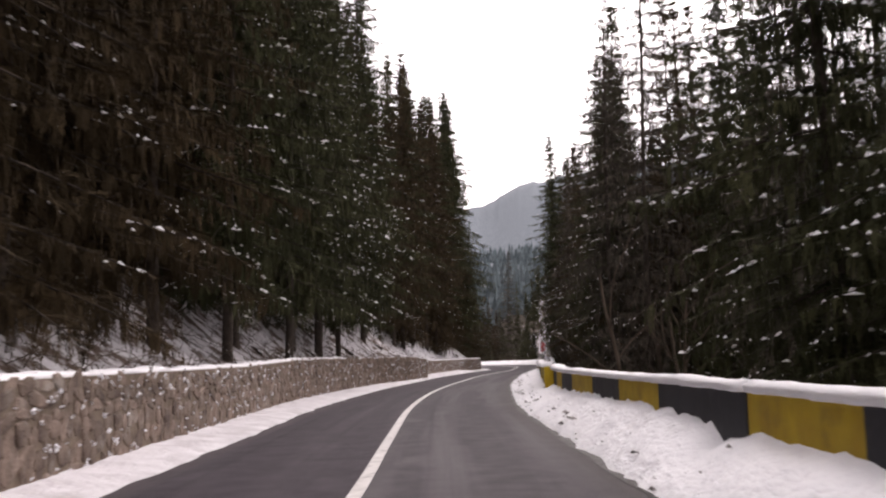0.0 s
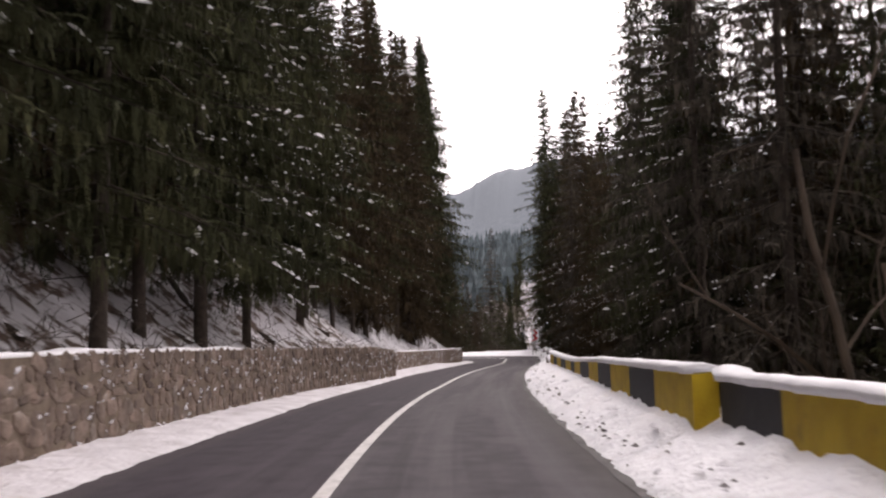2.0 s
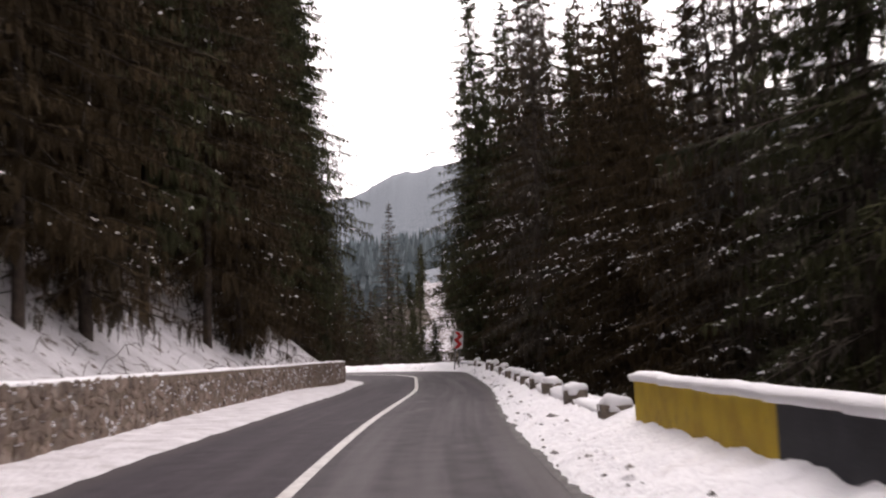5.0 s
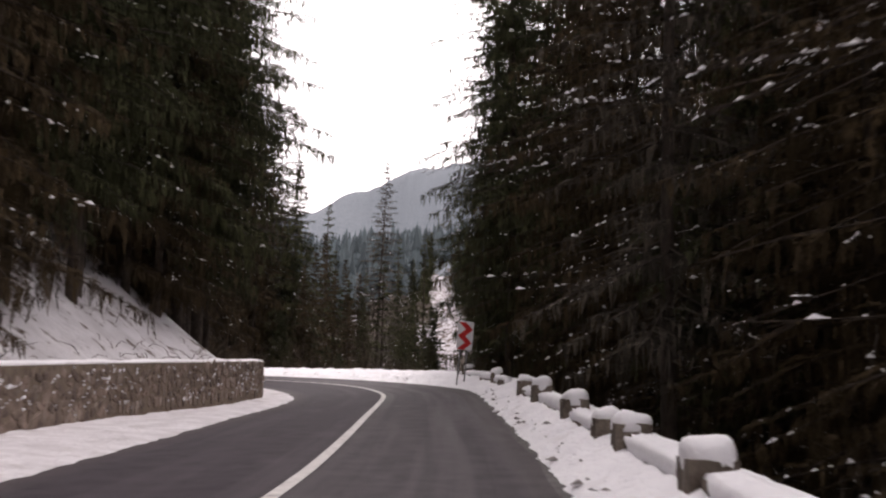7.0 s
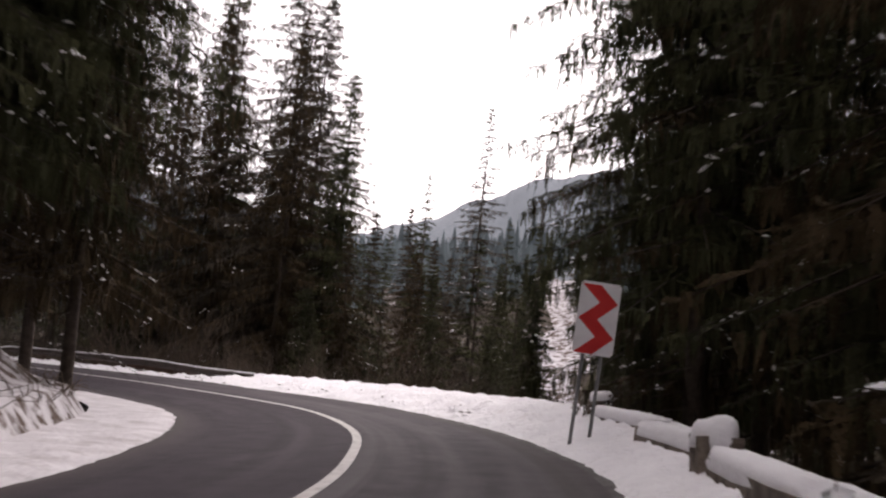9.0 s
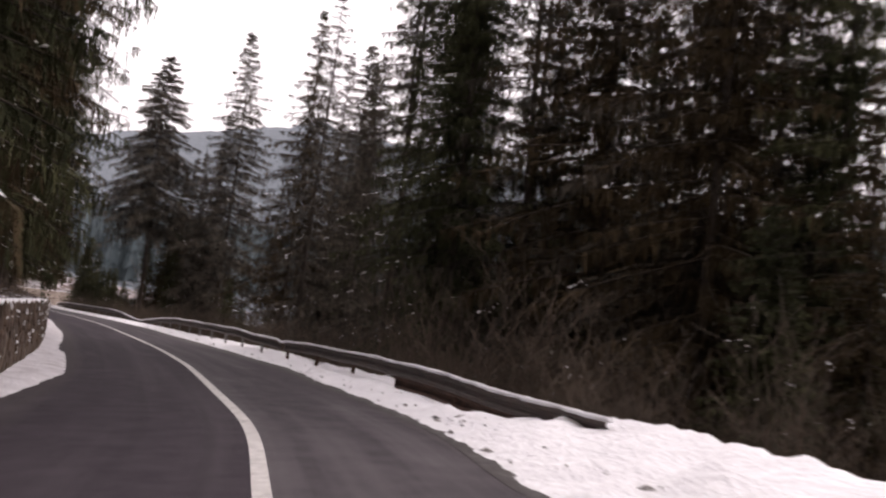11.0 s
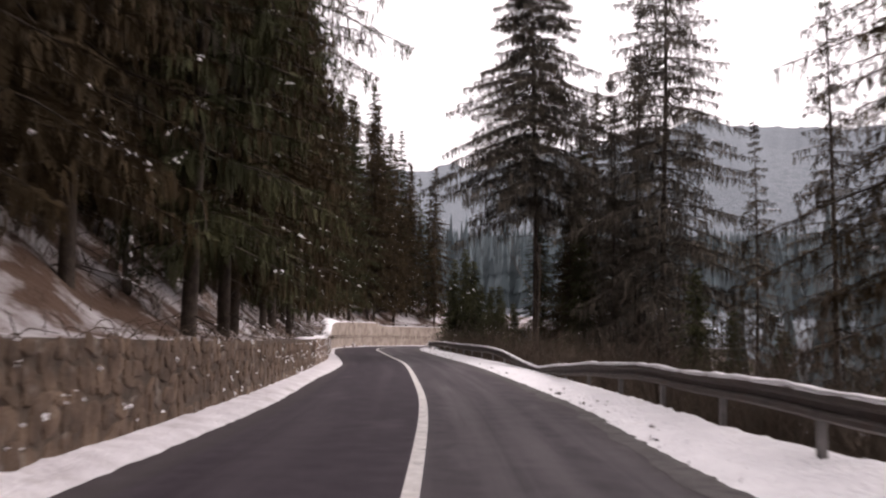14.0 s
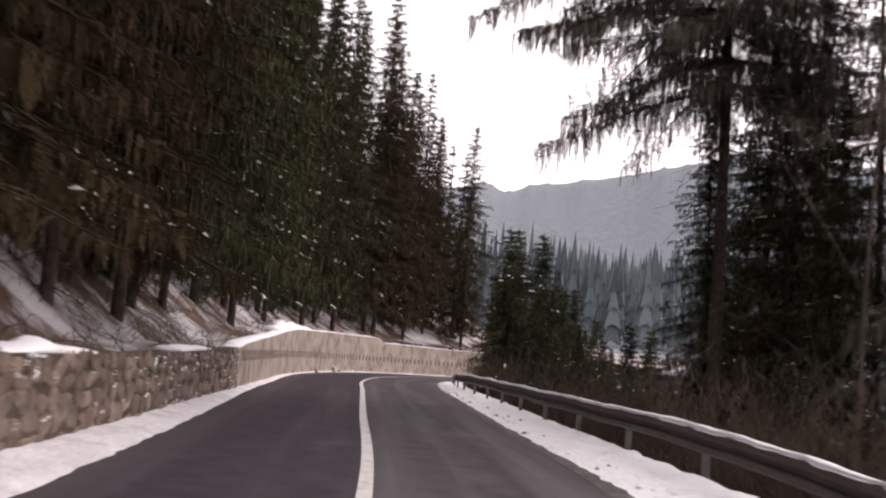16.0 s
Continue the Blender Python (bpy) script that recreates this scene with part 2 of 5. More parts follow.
# ---------------------------------------------------------------- road line and land
CENTRE = np.array([
    (-0.7, -45), (-0.5, -8), (-0.42, 12), (-0.50, 20), (-0.56, 30), (-0.22, 40), (0.4, 48.6), (0.95, 54), (1.8, 62.4),
    (3.3, 74), (5.6, 88.5), (6.3, 94), (7.1, 102), (7.6, 107), (8.0, 111.5), (8.1, 115), (7.6, 121), (5.8, 126.8), (3.2, 130.7),
    (1.3, 133), (-1.43, 136.17), (-4.65, 139.25), (-9.52, 143.78), (-11.80, 145.79), (-17.51, 150.57), (-24.73, 156.26), (-34.68, 164.0),
    (-42.4, 169.6), (-55.4, 178.6), (-65.6, 185), (-75.8, 191.4), (-84.5, 196.9), (-92.8, 203.4), (-99.3, 211.1),
    (-103.8, 220.8), (-106.1, 233.7), (-106.5, 268.8)], float)


def smooth_line(p, step=0.25):
    out = []
    q = np.vstack([2 * p[0] - p[1], p, 2 * p[-1] - p[-2]])
    for i in range(1, len(q) - 2):
        a, b, c, d = q[i - 1:i + 3]
        n = max(2, int(np.linalg.norm(c - b) / step))
        for u in np.arange(n) / n:
            out.append(0.5 * (2 * b + (c - a) * u + (2 * a - 5 * b + 4 * c - d) * u * u + (3 * b - a - 3 * c + d) * u ** 3))
    out.append(p[-1])
    out = np.array(out)
    for _ in range(30):
        out[1:-1] = (out[:-2] + 2 * out[1:-1] + out[2:]) / 4
    return out


LINE = smooth_line(CENTRE)
ALONG = np.concatenate([[0], np.cumsum(np.linalg.norm(np.diff(LINE, axis=0), axis=1))])
TAN = np.gradient(LINE, axis=0)
TAN /= np.linalg.norm(TAN, axis=1)[:, None]
END = float(ALONG[-1])


def on_road(s, off):
    """World x, y at s metres along the centre line and off metres to its right."""
    s = np.asarray(s, float)
    x, y = np.interp(s, ALONG, LINE[:, 0]), np.interp(s, ALONG, LINE[:, 1])
    tx, ty = np.interp(s, ALONG, TAN[:, 0]), np.interp(s, ALONG, TAN[:, 1])
    k = np.hypot(tx, ty)
    return x + ty / k * off, y - tx / k * off


def to_road(x, y):
    """s and offset to the right of the nearest place of the centre line."""
    x, y = np.atleast_1d(np.asarray(x, float)), np.atleast_1d(np.asarray(y, float))
    s, off = np.empty(len(x)), np.empty(len(x))
    P, T, A = LINE[::3], TAN[::3], ALONG[::3]
    for k in range(0, len(x), 4000):
        dx, dy = x[k:k + 4000, None] - P[None, :, 0], y[k:k + 4000, None] - P[None, :, 1]
        d2 = dx * dx + dy * dy
        i = d2.argmin(1)
        r = np.arange(len(i))
        side = dx[r, i] * T[i, 1] - dy[r, i] * T[i, 0]
        s[k:k + 4000], off[k:k + 4000] = A[i], np.sign(side) * np.sqrt(d2[r, i])
    return s, off


def s_of(y=None, x=None):
    """Where along the line it passes a given y (first time) or x (last stretch)."""
    if y is not None:
        return float(ALONG[np.argmin(abs(LINE[:, 1] - y))])
    return float(ALONG[np.argmin(abs(LINE[:, 0] - x) + 1e3 * (LINE[:, 1] < 125))])


S_BEND = s_of(y=116)
S_W1, S_W2, S_W3, S_W4, S_W5 = s_of(y=64.3), s_of(y=113.5), 189.0, 270.4, 330.0


def left_half(s):
    return np.interp(np.asarray(s, float), [0, 80, 100, 135, 160, 166, 186, 192, 196.5, 198.5, 199.2, 213, 225, 240, 252, 258, 270, 290],
                     [2.55, 2.6, 2.6, 2.82, 3.1, 3.3, 3.2, 2.55, 2.72, 2.78, 2.92, 2.75, 2.75, 2.75, 2.6, 2.75, 3.1, 3.3])


def right_half(s):
    return np.interp(np.asarray(s, float), [0, 57, 72, 85, 98, 120, 135, 151, 161, 170, 181, 187, 194, 200, 216, 224, 229, 240, 255, 264, 286],
                     [2.72, 2.75, 2.8, 2.98, 2.82, 2.72, 2.77, 2.96, 3.05, 2.5, 2.2, 2.45, 2.58, 2.98, 2.88, 2.72, 2.85, 2.85, 2.86, 2.95, 3.4])


def lift(s, off):
    """Rise of the banked road towards the outside of the bend."""
    s = np.asarray(s, float)
    k = np.interp(s, [0, s_of(y=92), s_of(y=108), S_BEND + 22, S_BEND + 42, END], [0, 0, 0.06, 0.06, 0, 0])
    return k * np.clip(off, -5, 6)


def wall_off(s):
    """Distance of the face of the left walls from the centre line."""
    s = np.asarray(s, float)
    return np.interp(s, [0, 60, 70, 80, 88, 95, 98, 104, S_W1, S_W1 + 0.3, s_of(y=80), s_of(y=100), S_W2, S_W2 + 6, S_W3 - 4, S_W3, END],
                     [3.5, 3.5, 3.6, 3.85, 3.75, 3.65, 3.45, 3.1, 2.92, 3.9, 4.6, 5.1, 4.1, 4.8, 4.5, 3.4, 3.4])


def fence_off(s):
    """Distance of the parapet, the stone posts and the guard rail from the centre line."""
    s = np.asarray(s, float)
    return np.interp(s, [0, 58, 64, 71, 77.2, 77.3, 82.6, 90, 97, 105, 113.3, 118, s_of(y=85), s_of(y=112), S_BEND + 4, S_BEND + 10, 184.0, 195.0, 203.0, 220.0, 241.0, END],
                     [3.75, 3.70, 3.64, 3.66, 3.98, 3.73, 4.0, 4.18, 4.2, 4.07, 3.9, 3.85, 3.65, 3.7, 4.6, 4.3, 4.3, 4.15, 4.1, 3.95, 4.1, 4.0])


def lumps(x, y, size, seed=0.0):
    return np.array([noise.fractal(Vector((a / size, b / size, seed)), 1.0, 2.0, 3) for a, b in zip(np.ravel(x), np.ravel(y))]).reshape(np.shape(x))


def land(x, y):
    """Height of the open ground at world x, y."""
    x, y = np.atleast_1d(np.asarray(x, float)), np.atleast_1d(np.asarray(y, float))
    s, off = to_road(x, y)
    d = -off - wall_off(s) - 0.45
    top = np.interp(s, [0, 72, 80, 104, S_W1, S_W1 + 0.3, S_W2 - 0.1, S_W2, S_W3, S_W3 + 0.1, 214, 222, 232, 258, S_W4, 282, 290, 300, 308, END], [1.15, 1.15, 1.30, 1.32, 1.16, 1.04, 1.04, 0.25, 0.25, 1.06, 1.14, 1.16, 1.06, 0.95, 1.08, 1.75, 2.2, 2.4, 2.3, 2.2])
    steep = np.interp(s, [0, s_of(y=40), 295.5, 317.0, 337.0, END], [0.62, 0.74, 0.7, 0.5, 0.0, -0.05])
    left = top + 0.12 * d + steep * np.clip(d - 1.2, 0, 45) + 0.4 * steep * np.clip(d - 46, 0, 260)
    e = off - fence_off(s) - 0.9
    right = -0.15 - 0.62 * np.clip(e, 0, 13) + 0.42 * np.clip(e - 24, 0, 40) + 0.20 * np.clip(e - 64, 0, 230)
    under = -0.5 + 0 * s
    return np.where(d > 0, left, np.where(e > 0, right, under))


def land_z(x, y):
    return float(land(x, y)[0])


# ---------------------------------------------------------------- mesh helpers
def mesh_object(name, verts, faces, mat, parent=None, label="", smooth=False):
    me = bpy.data.meshes.new(name)
    me.from_pydata([tuple(map(float, v)) for v in verts], [], [tuple(map(int, f)) for f in faces])
    me.materials.append(mat)
    if smooth:
        me.polygons.foreach_set("use_smooth", [True] * len(me.polygons))
    me.update()
    ob = new(name, me)
    if parent is not None:
        ob.parent = parent
    if label:
        ob["label"] = label
    return ob


def part(name, bm, mat, parent, label=""):
    me = bpy.data.meshes.new(name)
    bm.to_mesh(me)
    bm.free()
    me.materials.append(mat)
    ob = new(name, me)
    ob.parent = parent
    if label:
        ob["label"] = label
    return ob


def thing(name, x, y, z, turn=0.0):
    ob = new(name)
    ob.matrix_basis = pose(x, y, z, 0, 0, turn)
    ob.empty_display_size = 0.2
    return ob


class Soup:
    """Vertices and faces that grow into one mesh."""

    def __init__(self):
        self.v, self.f = [], []

    def add(self, v, f):
        k = len(self.v)
        self.v.extend(v)
        self.f.extend([tuple(i + k for i in q) for q in f])

    def tube(self, pts, radii, n=6, cap=True):
        k = len(self.v)
        m = len(pts)
        for i in range(m):
            p = Vector(pts[i])
            d = (Vector(pts[min(i + 1, m - 1)]) - Vector(pts[max(i - 1, 0)])).normalized()
            a = d.orthogonal().normalized() if abs(d.z) < 0.9 else d.cross(Vector((0, 1, 0))).normalized()
            b = d.cross(a)
            for j in range(n):
                w = 2 * math.pi * j / n
                self.v.append(tuple(p + (a * math.cos(w) + b * math.sin(w)) * radii[i]))
        for i in range(m - 1):
            for j in range(n):
                self.f.append((k + i * n + j, k + i * n + (j + 1) % n, k + (i + 1) * n + (j + 1) % n, k + (i + 1) * n + j))
        if cap:
            self.f.append(tuple(k + (m - 1) * n + j for j in range(n)))
            self.f.append(tuple(k + n - 1 - j for j in range(n)))

    def make(self, name, mat, parent=None, label="", smooth=False):
        return mesh_object(name, self.v, self.f, mat, parent, label, smooth)


def strip(name, s0, s1, step, offs, heights, mat, smooth=True, close=False, banked=True):
    """A band along the road: offs(s) and heights(s, row of offsets) give its cross-section."""
    ss = np.arange(s0, s1 + step * 0.5, step)
    v, f, m = [], [], None
    for s in ss:
        o = offs(s)
        m = len(o)
        x, y = on_road(s, np.asarray(o, float))
        v.extend(zip(x, y, heights(s, np.asarray(o, float), x, y) + (lift(s, np.asarray(o, float)) if banked else 0)))
    for i in range(len(ss) - 1):
        for j in range(m - 1 if not close else m):
            a, b = i * m + j, i * m + (j + 1) % m
            f.append((a, b, b + m, a + m))
    if close:
        f.append(tuple(range(m - 1, -1, -1)))
        f.append(tuple((len(ss) - 1) * m + j for j in range(m)))
    return mesh_object(name, v, f, mat, smooth=smooth)


# ---------------------------------------------------------------- ground, road, verges
def graded(lo, hi, step, far):
    mid = list(np.arange(lo, hi + step, step))
    a, d = mid[0], step
    low = []
    while a > -far:
        d = min(d * 1.15, 40.0 if abs(a) < 900 else 400.0)
        a -= d
        low.append(a)
    b, d, high = mid[-1], step, []
    while b < far:
        d = min(d * 1.15, 40.0 if abs(b) < 900 else 400.0)
        b += d
        high.append(b)
    return np.array(low[::-1] + mid + high)


def ground():
    gx, gy = graded(-190, 110, 3.0, 1800), graded(-50, 330, 3.0, 1800)
    X, Y = np.meshgrid(gx, gy)
    s, off = to_road(X.ravel(), Y.ravel())
    z = land(X.ravel(), Y.ravel())
    near = (off > -26) & (off < 13)
    far = np.hypot(X.ravel() + 20, Y.ravel() - 110)
    z = z + lumps(X.ravel(), Y.ravel(), 9.0) * 0.5 * np.clip((abs(off) - 8) / 10, 0, 1)
    z = np.where(near, np.minimum(z, 30) - 1.6 * np.clip((26 + off) / 6, 0, 1) * np.clip((13 - off) / 4, 0, 1), z)
    v = np.column_stack([X.ravel(), Y.ravel(), z])
    n, m = len(gy), len(gx)
    idx = np.arange(n * m).reshape(n, m)
    f = np.stack([idx[:-1, :-1], idx[:-1, 1:], idx[1:, 1:], idx[1:, :-1]], -1).reshape(-1, 4)
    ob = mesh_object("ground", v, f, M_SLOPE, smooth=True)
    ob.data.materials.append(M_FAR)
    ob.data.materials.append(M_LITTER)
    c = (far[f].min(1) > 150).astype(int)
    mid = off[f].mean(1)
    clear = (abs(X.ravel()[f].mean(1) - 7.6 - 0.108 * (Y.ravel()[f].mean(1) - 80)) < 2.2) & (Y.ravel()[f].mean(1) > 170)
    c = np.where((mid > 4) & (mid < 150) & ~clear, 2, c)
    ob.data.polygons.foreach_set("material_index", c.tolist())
    return tagged(ob, "snowy valley ground with forest litter and far hills", "ground", kind="structure")


def bank_high(s):
    """Height of the ploughed snow against the fence."""
    return float(np.interp(s, [0, 58.3, 59.3, 59.8, 61.2, 65, 67.6, 71.5, 78, 108, 116, 138, 142, S_BEND - 6, S_BEND + 3, S_BEND + 10, S_BEND + 14, S_BEND + 20, S_BEND + 25, END],
                           [0.74, 0.74, 0.53, 0.73, 0.81, 0.81, 0.76, 0.65, 0.57, 0.56, 0.50, 0.48, 0.54, 0.52, 0.52, 0.42, 0.40, 0.30, 0.16, 0.12]))


def snow_edge(s):
    """Outer edge of the ploughed snow: past the fence before and after the bend, but short of the rail on the last stretch."""
    past = float(fence_off(s)) + float(np.interp(s, [0, 180, 188, 212], [0.35, 0.35, 1.25, 1.25]))
    short = float(right_half(s)) + 1.25
    return short + (past - short) * float(np.interp(s, [214, 226], [1, 0]))


def mountains():
    """Far snow-dusted ridges closing the valley on every side."""
    bearing = np.radians([-180, -120, -60, -30, -10, -8, -3, -1, 0.5, 5, 14, 28, 36, 42, 49, 56, 70, 110, 180])
    high = np.array([120, 130, 160, 162, 151, 145, 123, 110, 99, 94, 115, 136, 144, 132, 115, 112, 150, 160, 120.0])
    v, f = [], []
    rows = ((430, -15), (480, 0.22), (540, 0.52), (600, 0.80), (640, 0.94), (660, 1.0), (690, 0.97), (800, 0.8))
    n = 1800
    for i in range(n):
        a = -math.pi + 2 * math.pi * i / n
        top = float(np.interp(a, bearing, high)) * (1 + 0.03 * noise.noise(Vector((math.cos(a) * 30, math.sin(a) * 30, 0))))
        for r, k in rows:
            x, y = -20 - math.sin(a) * r, 140 + math.cos(a) * r
            z = k if k < 0 else top * k * (1 + (0.16 if k < 0.97 else 0.0) * noise.noise(Vector((x / 60, y / 60, 5))))
            if 0.9 < k <= 1:
                z += 1.8 * noise.noise(Vector((a * 40, k, 1))) + 2.6 * abs(noise.noise(Vector((a * 520, k, 2))))
            v.append((x, y, z))
    m = len(rows)
    for i in range(n):
        for j in range(m - 1):
            a, b = i * m + j, ((i + 1) % n) * m + j
            f.append((a, b, b + 1, a + 1))
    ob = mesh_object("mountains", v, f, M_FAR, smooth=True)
    tagged(ob, "far snow-dusted wooded mountains, blue-grey haze put into their colour", "mountains", kind="structure")


def build_land():
    mountains()
    ground()
    # left slope behind the walls, and right slope behind the fence
    def l_off(s):
        w = float(wall_off(s))
        return [-w - 0.30 - d for d in (0.0, 0.5, 1.2, 2, 3, 4, 5, 6, 7.5, 9, 11, 13, 15, 17.5, 20, 22.5)]

    def l_z(s, o, x, y):
        z = land(*on_road(s, o))
        z[0] = max(z[1] - 0.1, 0.0) if not S_W2 - 0.7 < s < S_W3 + 0.7 else -0.4
        return z + lumps(x, y, 1.7) * 0.22 * np.clip((-o - wall_off(s)) / 3, 0.15, 1)

    ob = strip("slope_left", 0, END, 0.6, l_off, l_z, M_SLOPE, banked=False)
    # more needles and dead grass than snow above the last walls
    ob.data.materials.append(M_SLOPE_B)
    ob.data.materials.append(M_SLOPE_C)
    ob.data.polygons.foreach_set("material_index", [1 if i // 15 * 0.6 > 222 else 2 if S_W1 < i // 15 * 0.6 < S_W2 + 4 else 0 for i in range(len(ob.data.polygons))])
    tagged(ob, "steep snowy bank with dead twigs and needles", "bank", kind="structure")

    def r_off(s):
        e = float(fence_off(s))
        return [snow_edge(s) - 0.15, max(e + 0.9, snow_edge(s) + 0.1)] + [e + 0.3 + d for d in ( 1.4, 2.4, 3.6, 5, 6.5, 8, 10)]

    def r_z(s, o, x, y):
        z = land(*on_road(s, o))
        z = np.where(o < fence_off(s) + 0.9, -0.05, z)
        z[1] -= 0.3 * float(np.interp(s, [212, 224], [0, 1]))
        return z + lumps(x, y, 1.7, 5.0) * 0.2 * np.clip((o - fence_off(s) - 0.9) / 2, 0, 1)

    ob = strip("slope_right", 0, END, 0.6, r_off, r_z, M_LITTER)
    tagged(ob, "dark wooded slope with patches of snow below the road", "bank", kind="structure")

    ob = strip("road", 0, END, 0.5, lambda s: [-float(left_half(s)) - 0.9, -1.2, 0.0, 1.4, float(right_half(s)) + 0.9],
               lambda s, o, x, y: np.array([0.0, 0.02, 0.03, 0.02, 0.0]), M_ASPHALT)
    # the two lanes wear differently; u across and v along the road for the streaks
    ob.data.materials.append(M_ASPHALT_R)
    ob.data.polygons.foreach_set("material_index", [1 if i % 4 > 1 else 0 for i in range(len(ob.data.polygons))])
    uv = ob.data.uv_layers.new(name="lane")
    where = np.array([(o, 0.5 * i) for i in range(len(ob.data.vertices) // 5) for o in (-3.5, -1.2, 0.0, 1.4, 3.6)])
    idx = np.array([lp.vertex_index for lp in ob.data.loops])
    uv.data.foreach_set("uv", where[idx].ravel())
    tagged(ob, "dark grey asphalt road, damp and winter-worn", "road", kind="structure")
    ob = strip("centre_line", 0, END, 0.5, lambda s: [-0.075, 0.075], lambda s, o, x, y: np.array([0.035, 0.035]), M_LINE)
    tagged(ob, "solid white painted centre line", "road marking", kind="structure")

    # snow verges
    def vl_off(s):
        a, b = float(left_half(s)), float(wall_off(s)) + 0.35
        k = a + 0.03 * math.sin(s * 0.35) + (0.09 if s < 205 else 0.045) * noise.noise(Vector((s * 0.9, 3, 0))) + (0.06 if s < 205 else 0.04) * noise.noise(Vector((s * 3.3, 5, 0)))
        return [-(k + (b - k) * u) for u in (0, 0.08, 0.2, 0.4, 0.6, 0.8, 1.0)]

    def vl_z(s, o, x, y):
        u = np.array([0, 0.08, 0.2, 0.4, 0.6, 0.8, 1.0])
        h = 0.014 + 0.05 * np.minimum(u * 6, 1) + 0.10 * u ** 1.5
        return h + lumps(x, y, 0.5, 9.0) * 0.035 * np.minimum(u * 5, 1)

    ob = strip("snow_verge_left", 0, END, 0.3, vl_off, vl_z, M_SNOW_SHADED)
    tagged(ob, "low snow verge along the stone wall, darkened for shade and spattered with dirt", "snow", kind="structure")

    def vr_off(s):
        a, b = float(right_half(s)), snow_edge(s)
        k = a + 0.10 * noise.noise(Vector((s * 0.8, 7, 0))) + 0.09 * noise.noise(Vector((s * 3.1, 9, 0)))
        return [k + (b - k) * u for u in (0, 0.06, 0.15, 0.28, 0.42, 0.56, 0.7, 0.85, 1.0)]

    def vr_z(s, o, x, y):
        u = np.array([0, 0.06, 0.15, 0.28, 0.42, 0.56, 0.7, 0.85, 1.0])
        h = 0.014 + bank_high(s) * u ** 0.85
        k = float(np.interp(s, [110, 118, 160, 168, 178, 200, 205, 212], [1.15, 0.7, 0.8, 1.9, 2.1, 2.4, 2.0, 1.1]))
        h = h + k * (lumps(x, y, 0.5, 4.0) * 0.10 + lumps(x, y, 0.17, 7.0) * 0.05) * np.minimum(u * 5, 1) * (1 - 0.72 * u ** 3)
        h = np.maximum(h, 0.014 + 0.03 * np.minimum(u * 8, 1))
        # the snow falls away in front of the rail where both beams show
        dip = float(np.interp(s, [185.5, 188, 192, 196, 204, 208], [0, 0.40, 0.36, 0.10, 0.08, 0]))
        return h - dip * np.clip((u - 0.36) / 0.2, 0, 1)

    def slush_off(s):
        a = float(right_half(s))
        k = float(np.interp(s, [0, 100, 150, 200, 208, 235, 250, 290], [0.10, 0.12, 0.10, 0.14, 0.34, 0.34, 0.22, 0.25])) * (0.8 + 0.8 * noise.noise(Vector((s * 0.35, 2, 0))) + 0.25 * noise.noise(Vector((s * 1.3, 2, 0))))
        return [a - max(k, 0.02), a - max(k, 0.02) * 0.5, a + 0.25]

    ob = strip("slush", 0, END, 0.25, slush_off, lambda s, o, x, y: np.array([0.012, 0.020, 0.018]) + 0.004, M_SLUSH)
    tagged(ob, "dirty slush and grit along the road edge", "slush", kind="structure")
    ob = strip("snow_verge_right", 0, END, 0.22, vr_off, vr_z, M_SNOW)
    tagged(ob, "ploughed lumpy snow bank along the road edge", "snow", kind="structure")


build_land()

# ---------------------------------------------------------------- stone walls
def road_frame(s, off, z=0.0):
    """Position, backward direction along the road and its right, as a matrix (local y points to the right of the road)."""
    x, y = on_road(s, off)
    tx, ty = float(np.interp(s, ALONG, TAN[:, 0])), float(np.interp(s, ALONG, TAN[:, 1]))
    k = math.hypot(tx, ty)
    tx, ty = tx / k, ty / k
    return Matrix(((-tx, ty, 0, float(x)), (-ty, -tx, 0, float(y)), (0, 0, 1, z), (0, 0, 0, 1)))


def stone_shape(rng):
    """A rough facing stone in a unit cell, its face along local y."""
    n = 7
    ring = []
    a0 = rng.uniform(0, 1)
    for i in range(n):
        w = a0 + 6.283 * (i + rng.uniform(-0.25, 0.25)) / n
        c, d = math.cos(w), math.sin(w)
        k = 0.5 / max(abs(c), abs(d)) ** 0.75 * rng.uniform(0.86, 1.0)
        ring.append((c * k, d * k))
    v = [(x, -0.15, z) for x, z in ring] + [(x * 0.95, 0.6, z * 0.95) for x, z in ring]
    v += [(x * 0.72 + rng.uniform(-.05, .05), rng.uniform(0.85, 1.1), z * 0.72 + rng.uniform(-.05, .05)) for x, z in ring]
    v.append((rng.uniform(-.12, .12), rng.uniform(0.95, 1.2), rng.uniform(-.12, .12)))
    f = []
    for i in range(n):
        j = (i + 1) % n
        f += [(i, j, n + j, n + i), (n + i, n + j, 2 * n + j, 2 * n + i), (2 * n + i, 2 * n + j, 3 * n)]
    return v, f


STONES = [stone_shape(random.Random(100 + i)) for i in range(12)]


def stone_meshes(mat):
    out = []
    for v, f in STONES:
        me = bpy.data.meshes.new("stone")
        me.from_pydata(v, [], f)
        me.materials.append(mat)
        out.append(me)
    return out


def wall_top(s):
    """Height of the stone walls' top edge along the road."""
    return float(np.interp(s, [0, 60, 72, 80, 95, 104, S_W1 - 0.2, S_W1, 140, 158, S_W3, 205, 214, 222, 230, 250, 258, 266, S_W4], [1.2, 1.2, 1.22, 1.35, 1.38, 1.38, 1.24, 1.10, 1.08, 1.10, 1.12, 1.13, 1.20, 1.22, 1.12, 1.06, 1.0, 1.08, 1.15]))


